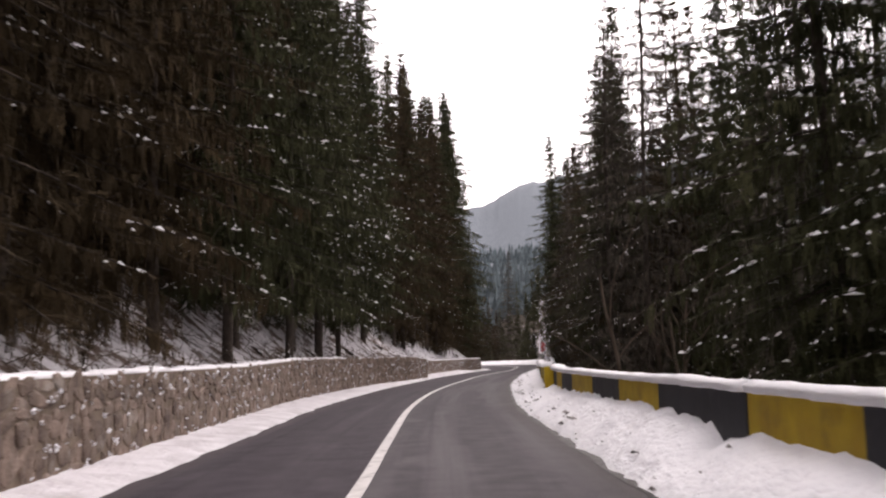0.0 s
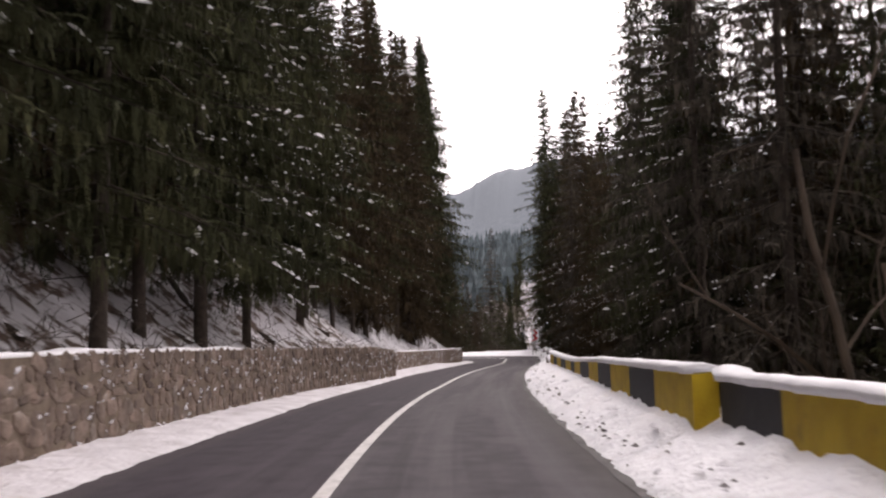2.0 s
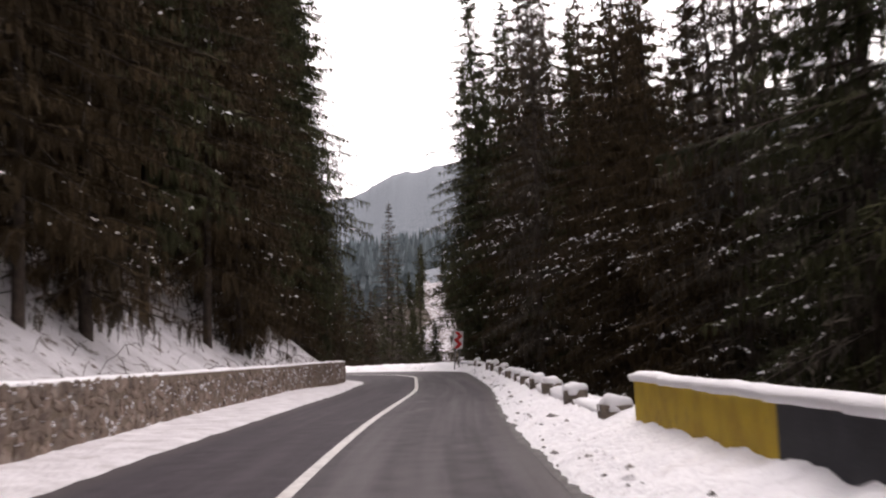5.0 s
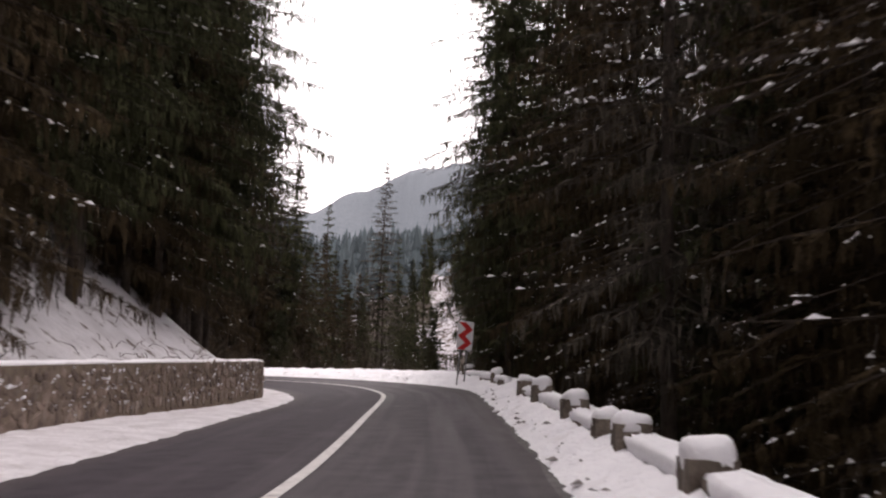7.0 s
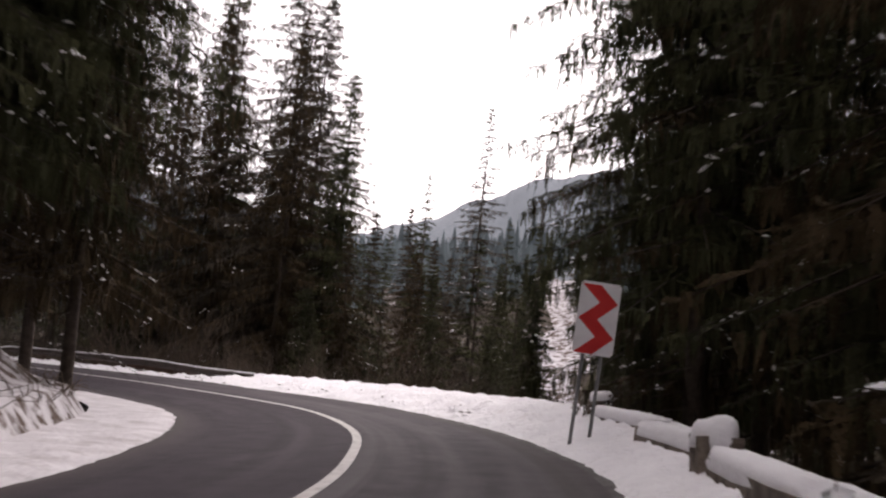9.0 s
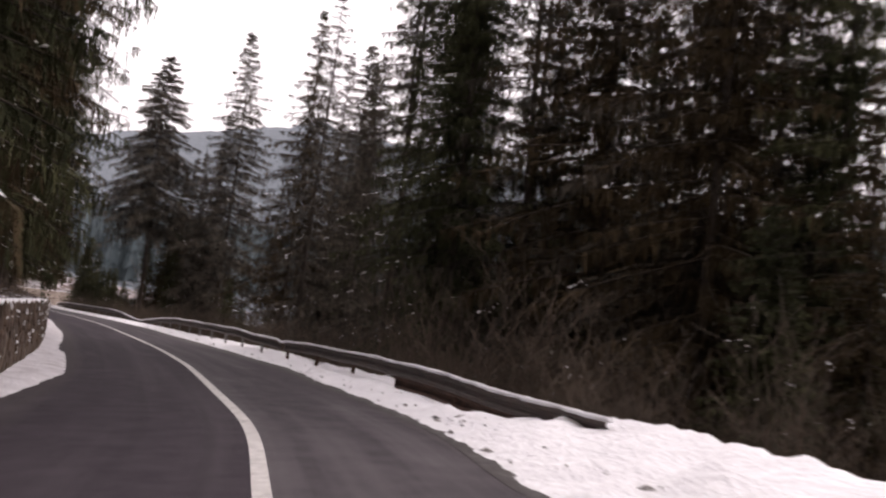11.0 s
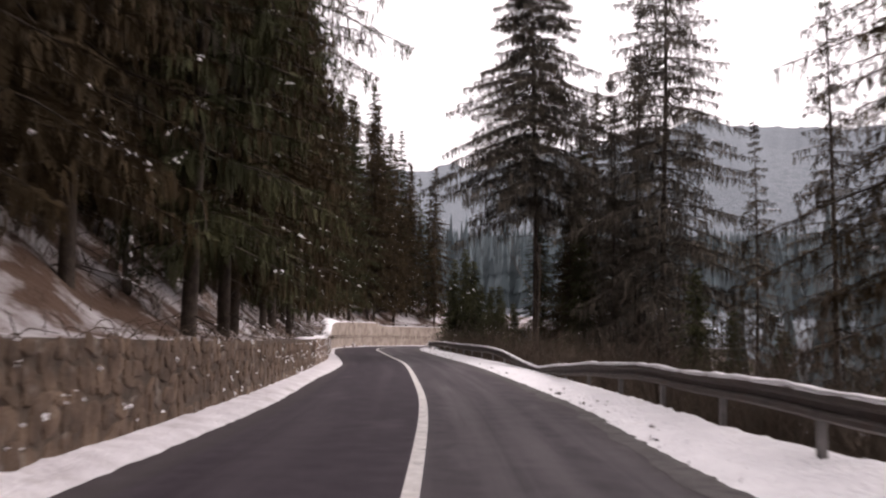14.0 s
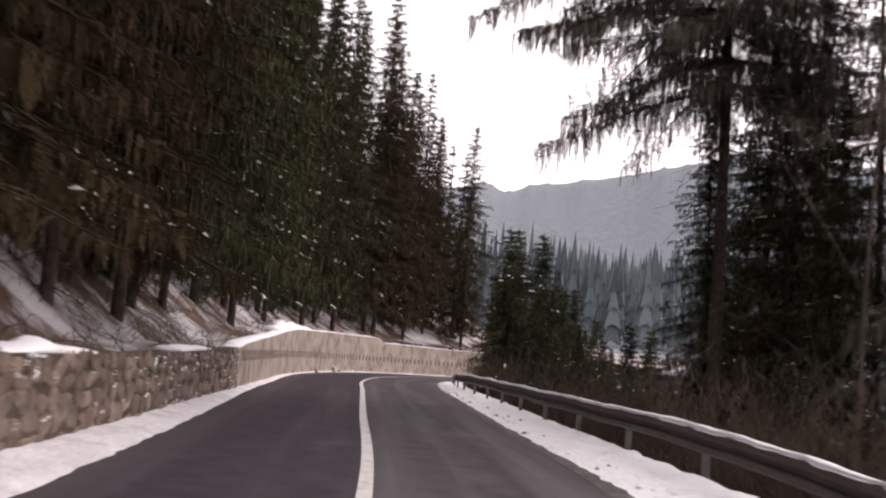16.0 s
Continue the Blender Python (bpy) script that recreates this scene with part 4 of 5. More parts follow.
def spruce_meshes(seed, height, clear, reach, whorl, nodes, bend=0.3, thin=1.0, snowiness=0.5, blade=0.07, droop=1.0, shape=0.9, core=3, arms=0, size=1.0, plain=False):
    """Trunk, crown and lying snow of a spruce in tiers of boughs with hanging twigs; clear: share of the trunk without green
    boughs; arms: long bare boughs low on the trunk, lined with snow."""
    rng = random.Random(seed)
    trunk, crown, snow = Soup(), Soup(), Soup()
    n = 9
    ph = rng.uniform(0, 6.28)
    axis = lambda z: Vector((bend * math.sin(ph + z * 0.16) * z / height, bend * math.cos(ph + z * 0.13) * z / height, z))
    zs = [height * i / n for i in range(n + 1)]
    r0 = 0.03 + 0.0055 * height
    trunk.tube([axis(z) for z in [-1.5, 0.25] + zs[1:]], [r0 * 1.5, r0 * 1.08] + [max(0.012, r0 * (1 - z / height) ** 0.85) for z in zs[1:]], 8)
    cv, cf = crown.v, crown.f
    DOWN = Vector((0, 0, -1))

    def ribbon(p, m, e, wide):
        c = len(cv)
        cv.extend((tuple(p + wide * 0.4), tuple(p - wide * 0.4), tuple(m + wide), tuple(m - wide), tuple(e)))
        cf.extend(((c, c + 1, c + 3, c + 2), (c + 2, c + 3, c + 4)))

    def hang(h, tw, sw):
        c = len(cv)
        cv.extend((tuple(h + tw), tuple(h - tw), tuple(h + sw * 0.6 - tw * 0.8), tuple(h + sw)))
        cf.append((c, c + 1, c + 2, c + 3))

    def lined(P, q0, q1, r):
        """Snow lying along a bough in a row of uneven lumps."""
        q = q0
        while q < q1:
            d = (P(min(1.0, q + 0.05)) - P(q - 0.05)).normalized()
            if rng.random() < 0.66:
                blob(snow, P(q) + Vector((rng.uniform(-1, 1) * r, rng.uniform(-1, 1) * r, r * 0.3)), r * rng.choice((0.3, 0.5, 0.8, 1.2)), rng, d, 0.5, (0.9, 2.4))
            q += rng.uniform(0.03, 0.11)

    # dead boughs below the crown
    z = height * clear * rng.uniform(0.3, 0.45)
    while z < height * clear:
        for i in range(rng.choice((1, 2, 3))):
            w, length = rng.uniform(0, 6.283), reach * rng.uniform(0.2, 0.5)
            out = Vector((math.cos(w), math.sin(w), 0))
            side = Vector((-out.y, out.x, 0))
            base, fall, bow = axis(z), rng.uniform(-0.3, 0.05), rng.uniform(-0.2, 0.2)
            P = lambda q: base + out * (length * q) + side * (bow * length * q * q) + Vector((0, 0, length * (fall * q - 0.25 * q * q)))
            trunk.tube([P(0), P(0.5), P(0.97)], [0.012 + 0.006 * length, 0.009, 0.004], 3, False)
            for _ in range(5):
                p = P(rng.uniform(0.3, 0.95))
                e = p + side * rng.uniform(-0.4, 0.4) + out * 0.2 + Vector((0, 0, rng.uniform(-0.35, 0.05)))
                trunk.tube([p, e], [0.006, 0.003], 3, False)
            if rng.random() < snowiness * 0.4:
                lined(P, 0.35, 0.95, 0.022)
        z += whorl * rng.uniform(0.5, 1.0)
    # long bare boughs with snow along them
    for i in range(arms):
        w, length, z = rng.uniform(0, 6.283), reach * rng.uniform(0.8, 1.35), height * rng.uniform(0.04, 0.42)
        out = Vector((math.cos(w), math.sin(w), 0))
        side = Vector((-out.y, out.x, 0))
        base, fall, bow, sag = axis(z), rng.uniform(-0.25, 0.12), rng.uniform(-0.25, 0.25), rng.uniform(0.15, 0.5)
        P = lambda q: base + out * (length * q) + side * (bow * length * q * q) + Vector((0, 0, length * (fall * q - sag * q * q + 0.55 * sag * q ** 3)))
        trunk.tube([P(q) for q in (0, 0.25, 0.5, 0.75, 1.0)], [0.034, 0.026, 0.019, 0.013, 0.006], 4, False)
        for _ in range(9):
            q = rng.uniform(0.3, 0.98)
            p, s = P(q), rng.choice((-1, 1))
            e = p + side * s * rng.uniform(0.2, 0.8) * (1.2 - q) + out * rng.uniform(0.1, 0.5) + Vector((0, 0, rng.uniform(-0.3, 0.02)))
            trunk.tube([p, e], [0.009, 0.003], 3, False)
            if rng.random() < 0.4:
                Q = lambda q, p=p, e=e: p + (e - p) * q
                lined(Q, 0.3, 0.9, 0.02)
        if rng.random() < 0.8:
            lined(P, rng.uniform(0.2, 0.6), rng.uniform(0.8, 1.0), rng.uniform(0.035, 0.07))
    # tiers of green boughs
    z = height * clear
    while z < height * 0.985:
        up = max(0.0, (z - height * clear) / (height * (1 - clear)))
        count = rng.choice((5, 6, 6, 7)) if up < 0.75 else rng.choice((4, 5))
        turn = rng.uniform(0, 6.28)
        tier = rng.uniform(0.82, 1.1)
        for i in range(count):
            w = turn + 6.283 * i / count + rng.uniform(-0.4, 0.4)
            length = reach * (1 - up) ** shape * min(1.0, 0.62 + 1.6 * up) * tier * rng.choice((0.55, 0.75, 0.9, 1.0, 1.0, 1.08, 1.2)) * rng.uniform(0.88, 1.08) + 0.10
            out = Vector((math.cos(w), math.sin(w), 0))
            side = Vector((-out.y, out.x, 0))
            a = 0.42 * up * up - 0.16 + rng.uniform(-0.14, 0.12)
            sag = (0.52 - 0.34 * up) * droop * rng.uniform(0.7, 1.2)
            bow = rng.uniform(-0.12, 0.12)
            base = axis(min(height * 0.985, z + rng.uniform(-0.4, 0.4) * whorl * (1 - 0.5 * up)))
            P = lambda q: base + out * (length * q) + side * (bow * length * q * q) + Vector((0, 0, length * (a * q - sag * q * q + 0.55 * sag * q ** 3)))
            trunk.tube([P(0), P(0.97)] if plain else [P(0), P(0.5), P(0.97)], [0.012 + 0.008 * length, 0.006] if plain else [0.012 + 0.008 * length, 0.008 + 0.004 * length, 0.005], 3, False)
            k = max(3, int(nodes * (0.25 + 0.75 * length / reach)))
            low = (1.1 - 0.7 * up) * droop
            for j in range(k):
                q = 0.10 + 0.9 * (j + rng.random()) / k
                p = P(q)
                span = length * 0.40 * (1.02 - q) ** 0.75 * rng.uniform(0.55, 1.15) + 0.10
                for sg in (-1, 1):
                    if rng.random() > thin:
                        continue
                    d = (side * sg * rng.uniform(0.6, 1.0) + out * rng.uniform(0.35, 1.0)).normalized()
                    e = p + d * span + DOWN * (span * rng.uniform(0.1, 0.5))
                    m = p * 0.5 + e * 0.5 + Vector((0, 0, 0.06 * span))
                    flat = (out * rng.uniform(0.6, 1.0) + Vector((0, 0, rng.uniform(-0.45, 0.45)))) * blade
                    ribbon(p, m, e, flat)
                    for u in ((0.45, 0.9) if span < 0.8 else (0.3, 0.6, 0.92)):
                        if rng.random() < 0.85:
                            h = p + (e - p) * min(1.0, u * rng.uniform(0.8, 1.15))
                            hang(h, (d * rng.uniform(0.4, 1.0) + out * rng.uniform(-0.6, 0.6)) * blade * 0.8, DOWN * (rng.uniform(0.14, 0.5) * low) + out * rng.uniform(-0.08, 0.12) + side * rng.uniform(-0.08, 0.08))
                hang(p, (out * rng.uniform(0.5, 1.0) + side * rng.uniform(-0.5, 0.5)) * blade * 1.1, DOWN * (rng.uniform(0.2, 0.6) * low) + side * rng.uniform(-0.12, 0.12))
            for _ in range(core):
                p = P(rng.uniform(0.04, 0.5))
                hang(p, (side * rng.uniform(-1, 1) + out * rng.uniform(-1, 1)).normalized() * rng.uniform(0.12, 0.28) * (1 - 0.8 * up), side * rng.uniform(-0.3, 0.3) + DOWN * (rng.uniform(0.5, 1.0) * (1.05 - 0.7 * up)))
            tip = P(1.0)
            crown.add([tuple(P(0.8) + side * 0.05), tuple(tip + out * 0.16), tuple(P(0.8) - side * 0.05)], [(0, 1, 2)])
            # snow gathers on some sides and tiers and is missing from others
            here = 0.5 + 0.9 * noise.noise(Vector((out.x * 1.2 + seed, out.y * 1.2, z * 0.22)))
            if rng.random() < snowiness * (1.25 - 1.1 * up) * max(0.0, here) * 1.5:
                lined(P, rng.uniform(0.45, 0.8), rng.uniform(0.85, 1.0), rng.uniform(0.026, 0.055) * size)
                for _ in range(rng.choice((0, 1, 2, 3))):
                    q = rng.uniform(0.45, 0.95)
                    aside = rng.uniform(-0.34, 0.34) * length * (1.05 - q)
                    blob(snow, P(q) + side * aside + Vector((0, 0, 0.03 - abs(aside) * 0.3)), rng.uniform(0.025, 0.055) * size, rng, (out + side * rng.uniform(-1.2, 1.2)).normalized(), 0.5, (1.0, 3.0))
        z += whorl * rng.uniform(0.75, 1.3) * (1.0 - 0.45 * up)
    top = axis(height)
    crown.add([tuple(top + Vector((0.03, 0, -0.7))), tuple(top + Vector((-0.03, 0.03, -0.7))), tuple(top + Vector((0, 0, 0.12)))], [(0, 1, 2)])
    return trunk, crown, snow


PROTO = {}


def proto(key, name, label, seed, height, clear, reach, whorl, nodes, needles, group, **more):
    t, c, s = spruce_meshes(seed, height, clear, reach, whorl, nodes, plain=more.get("blade", 0.07) > 0.1 or height < 12, **more)
    root = thing(name, 0, 0, 0)
    t.make("trunk", M_BARK, root, "dark scaly trunk", smooth=True)
    crown = c.make("crown", needles, root)
    if s.v:
        tagged(s.make("snow", M_SNOW_CLEAN, crown, "snow lying along the boughs"), kind="stuff")
    PROTO[key] = [tagged(root, label, "tree", group), False, height]


def plant(key, x, y, height=None, z=None, turn=None, sink=0.25, lean=0.0):
    """The first planting moves the model itself, later ones are copies of it."""
    ob, used, own = PROTO[key]
    k = (height or own) / own
    z = land_z(x, y) if z is None else z
    a = random.uniform(0, 360) if turn is None else turn
    m = pose(x, y, z - sink, lean, 0, a)
    if not used:
        PROTO[key][1] = True
        ob.matrix_basis = m
        ob.scale = (k, k, k)
        return ob
    c = copy_thing(ob, m)
    c.scale = (k, k, k)
    return c


def bare_meshes(seed, height, spread, levels, r0, fork=0.45, stems=1):
    """A leafless tree or shrub of bent tapering tubes."""
    rng = random.Random(seed)
    found = []

    def grow(p, d, length, r, level, soup=None):
        if soup is None or (level == 1 and stems == 1):
            soup = Soup()
            found.append(("stem" if stems > 1 else ("trunk" if level == 0 else "limb"), soup))
        pts, rad = [p], [r]
        n = 5 if level == 0 else 4
        for i in range(n):
            d = (d + Vector((rng.uniform(-1, 1), rng.uniform(-1, 1), rng.uniform(-0.25, 0.5))) * (0.12 if level == 0 else 0.42)).normalized()
            p = p + d * length / n
            pts.append(p)
            rad.append(max(0.003, r * (1 - 0.55 * (i + 1) / n)))
        soup.tube(pts, rad, 6 if level == 0 and stems == 1 else 3, False)
        if level >= levels:
            return
        kids = rng.choice((3, 4, 5)) if level == 0 else rng.choice((2, 3, 3, 4))
        for i in range(kids):
            q = rng.uniform(fork if level == 0 else 0.25, 1.0)
            k = min(n - 1, int(q * n))
            b = pts[k] + (pts[k + 1] - pts[k]) * (q * n - k)
            w = rng.uniform(0, 6.28)
            o = Vector((math.cos(w), math.sin(w), rng.uniform(0.2, 1.3)))
            dd = (d * 0.5 + o * spread).normalized()
            grow(b, dd, length * rng.uniform(0.42, 0.68), max(0.004, rad[k] * 0.55), level + 1, soup)

    for _ in range(stems):
        w = rng.uniform(0, 6.28)
        lean = 0.0 if stems == 1 else rng.uniform(0.1, 0.55)
        grow(Vector((0, 0, -0.3)), Vector((math.cos(w) * lean + 0.05, math.sin(w) * lean, 1)).normalized(), height * rng.uniform(0.55, 0.7), r0, 0)
    return found


def bare_proto(key, name, label, group, mat, seed, height, spread, levels, r0, fork, stems, category):
    root = thing(name, 0, 0, 0)
    for part_name, soup in bare_meshes(seed, height, spread, levels, r0, fork, stems):
        soup.make(part_name, mat, root)
    PROTO[key] = [tagged(root, label, category, group), False, height]


def build_trees():
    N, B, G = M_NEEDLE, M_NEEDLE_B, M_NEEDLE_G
    a, b, c = "roadside spruces", "forest spruces", "valley spruces"
    big = "tall dark spruce with snow along its drooping boughs"
    proto("near_a", "spruce", big, 11, 24.0, 0.12, 4.3, 0.66, 12, N, a, snowiness=0.55, shape=0.85, core=5)
    proto("near_b", "spruce", big, 12, 26.0, 0.15, 4.4, 0.62, 14, N, a, snowiness=0.40, shape=0.80, core=7)
    proto("near_c", "spruce", "brownish spruce with long drooping boughs", 13, 23.0, 0.13, 4.3, 0.66, 12, B, a, snowiness=0.35, shape=0.85, core=5)
    proto("snowy", "spruce", "green spruce with much snow caught on its lower boughs", 23, 24.0, 0.12, 4.4, 0.62, 13, N, a, snowiness=2.2, shape=0.85, core=5, size=1.3)
    proto("low", "spruce", "brownish spruce with boughs hanging close to the bank", 26, 24.0, 0.06, 4.4, 0.66, 12, B, a, snowiness=0.25, shape=0.85, core=6)
    proto("armed", "spruce", "dark spruce with long bare lower boughs lined with snow", 24, 25.0, 0.06, 4.6, 0.66, 12, B, a, snowiness=0.35, shape=0.85, core=6, arms=26)
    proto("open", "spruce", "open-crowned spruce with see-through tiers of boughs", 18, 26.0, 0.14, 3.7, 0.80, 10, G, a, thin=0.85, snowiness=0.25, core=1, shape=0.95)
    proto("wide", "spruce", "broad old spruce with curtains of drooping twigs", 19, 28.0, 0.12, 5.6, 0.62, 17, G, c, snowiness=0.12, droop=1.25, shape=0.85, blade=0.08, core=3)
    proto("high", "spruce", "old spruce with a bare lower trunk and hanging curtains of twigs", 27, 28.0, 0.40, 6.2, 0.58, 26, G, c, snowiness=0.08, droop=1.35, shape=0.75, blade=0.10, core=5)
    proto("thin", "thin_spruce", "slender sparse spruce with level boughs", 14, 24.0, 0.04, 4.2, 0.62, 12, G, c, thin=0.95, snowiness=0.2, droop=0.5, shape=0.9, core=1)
    proto("mid_a", "spruce", "dark spruce standing deeper in the forest", 15, 25.0, 0.045, 3.9, 0.80, 6, N, b, snowiness=0.15, blade=0.12, shape=0.85)
    proto("mid_b", "spruce", "brownish dark spruce deeper in the forest", 16, 23.0, 0.045, 3.7, 0.80, 6, B, b, snowiness=0.12, blade=0.12, shape=0.85)
    proto("small", "young_spruce", "young dense green spruce beyond the rail", 17, 9.0, 0.02, 2.1, 0.33, 8, N, "young spruces", snowiness=0.15, blade=0.06, shape=0.8, droop=0.6)
    bare_proto("bare_a", "bare_tree", "leafless grey-brown tree on the slope", "bare trees", M_TWIG, 41, 9.0, 0.9, 3, 0.08, 0.35, 1, "tree")
    bare_proto("bare_b", "bare_tree", "leafless grey-brown tree on the slope", "bare trees", M_TWIG, 42, 10.0, 0.7, 3, 0.075, 0.5, 1, "tree")
    bare_proto("birch", "bare_tree", "slim grey-brown leafless tree behind the guard rail", "bare trees", M_TWIG, 46, 13.0, 0.5, 2, 0.036, 0.3, 1, "tree")
    bare_proto("shrub_a", "bare_shrub", "leafless brown thicket of thin twigs", "bare shrubs", M_TWIG, 43, 3.0, 0.8, 2, 0.014, 0.2, 7, "shrub")
    bare_proto("shrub_b", "bare_shrub", "leafless brown thicket of thin twigs", "bare shrubs", M_TWIG, 44, 2.4, 1.0, 2, 0.012, 0.2, 7, "shrub")
    rng = random.Random(5)
    woods = []
    # left forest: a front row above the walls, then deeper rows
    s = 44.0
    while s < 330:
        set_back = 2.2 if S_W1 < s < 172 else 0.0
        late = s > S_W3
        for off, keys in ((rng.uniform(4.8, 6.4), ("low", "near_b", "near_c") if S_W1 < s < 172 else ("low", "low", "near_c") if s < 74 else ("snowy", "snowy", "near_a") if s < 112 else ("near_a", "near_b", "near_c") if not late else ("near_a", "near_c", "near_c")), (rng.uniform(7.4, 9.8), ("low", "mid_a", "low") if s < 112 or late else ("near_c", "mid_a", "mid_b")),
                          (rng.uniform(11, 14), ()), (rng.uniform(15, 19), ()), (rng.uniform(20, 26), ()), (rng.uniform(27, 34), ())):
            x, y = (float(q) for q in on_road(s + rng.uniform(-1.3, 1.3), -off - set_back))
            if y > 190 and (-48 - x) < 1.28 * (y - 174):
                continue
            h = rng.uniform(19, 26) * float(np.interp(s, [308, 318, 326, 334], [1, 0.9, 0.55, 0.4]))
            if keys:
                plant(rng.choice(keys), x, y, h, sink=0.6 if s < 72 else 0.7 if late else 0.25)
            else:
                woods.append((x, y, h))
        s += rng.uniform(3.0, 4.2) if late else rng.uniform(3.4, 4.6)
    # right forest on the falling slope
    s = 50.0
    while s < 232:
        tall = float(np.interp(s, [50, 86, 100, 122, 128, 146, 152, 232], [25, 24, 23, 21, 19, 19, 26, 25]))
        for row, (lo, hi, keys) in enumerate(((7.2, 8.6, ("armed", "snowy", "open", "near_b") if s < 126 else ("armed", "near_c", "armed", "near_b")), (9.6, 12, ("mid_a", "near_c", "") if s > 95 else ("near_c",)), (13, 16, ()), (17, 21, ()), (22, 27, ()))):
            off = rng.uniform(lo, hi) + (1.1 if 96 < s < 130 else 0)
            if S_BEND - 4 < s < 196 + off * 0.4:
                continue
            if s < 90:
                if row == 0 and 69 < s < 87:
                    continue
                if row == 0 and rng.random() < 0.15 or row > 2 or (row == 2 and (s < 78 or rng.random() < 0.6)):
                    continue
                keys = (("near_b", "armed", "open", "open") if s > 76 else ("open", "open", "near_c")) if row == 0 else ("open", "near_b", "open") if row == 1 else ()
                if s < 68 and row == 0 and rng.random() < 0.3:
                    continue
                off += 0.8
            if s > 213:
                if row < 2 and rng.random() < (0.35, 0.5)[row]:
                    continue
                if row < 2:
                    keys = ("open", "thin", "open", "near_c")
                off += 2.0
            elif s > 190:
                if rng.random() < (0.3 if s > 208 else 0.15):
                    continue
                keys = (("near_c", "near_b", "open") if s < 208 else ("near_c", "open", "thin", "open")) if row < 2 else ()
                off += 1.0
            x, y = (float(q) for q in on_road(s + rng.uniform(-1.5, 1.5), off))
            h = tall * rng.uniform(0.86, 1.06)
            key = rng.choice(keys) if keys else ""
            if key:
                plant(key, x, y, h)
            else:
                woods.append((x, y, h * (1.05 if s < 213 else 0.62)))
        s += rng.uniform(2.2, 3.0) if 132 < s < S_BEND else rng.uniform(2.8, 3.8) if 76 < s < S_BEND else rng.uniform(3.8, 5.2)
    for key, x, y, h in (("wide", -56.2, 196.5, 36), ("high", -63.1, 193.5, 29), ("near_b", -65.6, 196.4, 13.5), ("near_c", -62.6, 195.6, 14.5), ("near_b", -60.6, 194.6, 13), ("near_b", -66.9, 201.0, 22), ("near_c", -64.2, 199.8, 23), ("open", -62.0, 199.0, 24), ("near_a", -69.6, 203.4, 17), ("mid_a", -72.8, 206.4, 14), ("open", -67.2, 205.1, 24), ("open", -58.6, 197.4, 28),
                         ("open", -60.1, 199.3, 26), ("open", -58.5, 195, 20), ("thin", -53.0, 194.0, 15), ("open", -52, 199, 22), ("open", -44.8, 194.1, 27), ("small", -45.5, 191, 9), ("open", -38.6, 189, 25),
                         ("near_b", -31.1, 181.3, 28), ("wide", -27.7, 176.3, 26), ("mid_b", -35, 187, 22),
                         ("near_c", -3.8, 154.3, 29), ("near_b", -5.4, 158.0, 28), ("wide", -0.3, 153, 30), ("wide", 1.7, 152.2, 27), ("open", -7.1, 156.1, 27), ("open", -10.5, 158.5, 26), ("near_a", -1.8, 157, 22), ("near_c", 0.8, 148.5, 22), ("near_b", 3.6, 148.8, 21), 
                         ("near_b", 15.3, 115.5, 27), ("near_c", 15.4, 121.5, 27), ("near_a", -6.1, 131.5, 25), ("wide", -41.2, 158.6, 28), ("near_a", 15.6, 126, 28), ("near_c", 18, 121, 25), ("near_b", 17.5, 131, 24), ("near_b", 14.6, 128.5, 27), ("near_a", 19, 127, 26),
                         ("small", -90.2, 210.6, 11), ("small", -77.7, 201.3, 9), ("small", -78.5, 200.1, 8.2), ("small", -79.0, 202.7, 7.4), ("small", -75.8, 198.9, 5.6), ("small", -70.8, 199.2, 6.2), ("small", -73.4, 200.6, 5.6), ("small", -75.4, 201.2, 5.8), ("small", -83.5, 203.6, 6.8), ("small", -83.1, 207.3, 8.6), ("small", -75.0, 204.7, 8), ("small", -83.5, 210.0, 8.4), ("small", -80.8, 205.0, 7.6), ("small", -77.2, 203.4, 6.4), ("small", -83.1, 208, 9), ("small", -49.2, 190, 10), ("small", -46, 188, 8)):
        plant(key, x, y, h)
    for s, off, h in ((152, -8.4, 28), (157.5, -7.6, 29), (163, -7.4, 28), (150, -11, 29), (160, -11.5, 29), (167, -10.5, 29), (171, -8.5, 28), (165, -6.9, 34), (160.5, -7.3, 30), (168.5, -7.2, 30), (155, -9.4, 28), (174, -8.2, 28)):
        x, y = on_road(s, off)
        plant("near_b", float(x), float(y), h)
    # the closed edge of the forest above the far bend
    s = 268.0
    while s < 326:
        x, y = (float(q) for q in on_road(s, -rng.uniform(5.5, 16)))
        if not (y > 190 and (-48 - x) < 1.28 * (y - 174)):
            h = rng.uniform(20, 25) * float(np.interp(s, [312, 326], [1, 0.7]))
            if rng.random() < 0.3:
                plant("near_b", x, y, h)
            else:
                woods.append((x, y, h))
        s += rng.uniform(0.7, 1.3)
    # the group of spruces outside the bend, by the height of their tops
    for key, x, y, top in (("thin", 10.55, 166.6, 19.9), ("near_c", 5.5, 180, 14.6), ("mid_b", 5.0, 152, 9.5), ("near_b", 8.4, 145, 6.0), ("near_a", 11.4, 148, 6.2), ("near_c", 4.4, 147, 8.0),
                           ("mid_a", 12.2, 153, 6.0), ("mid_b", 7.4, 154, 6.5), ("near_b", 2.8, 150, 9.5), ("mid_a", 3.4, 183, 13.5), ("mid_b", 7.6, 176, 11.5), ("near_c", 8.9, 172, 9.8),
                           ("near_b", 12.4, 171, 9.5), ("mid_b", 6.6, 169, 9.5), ("mid_a", 9.8, 178, 10.5)):
        plant(key, x, y, top - land_z(x, y))
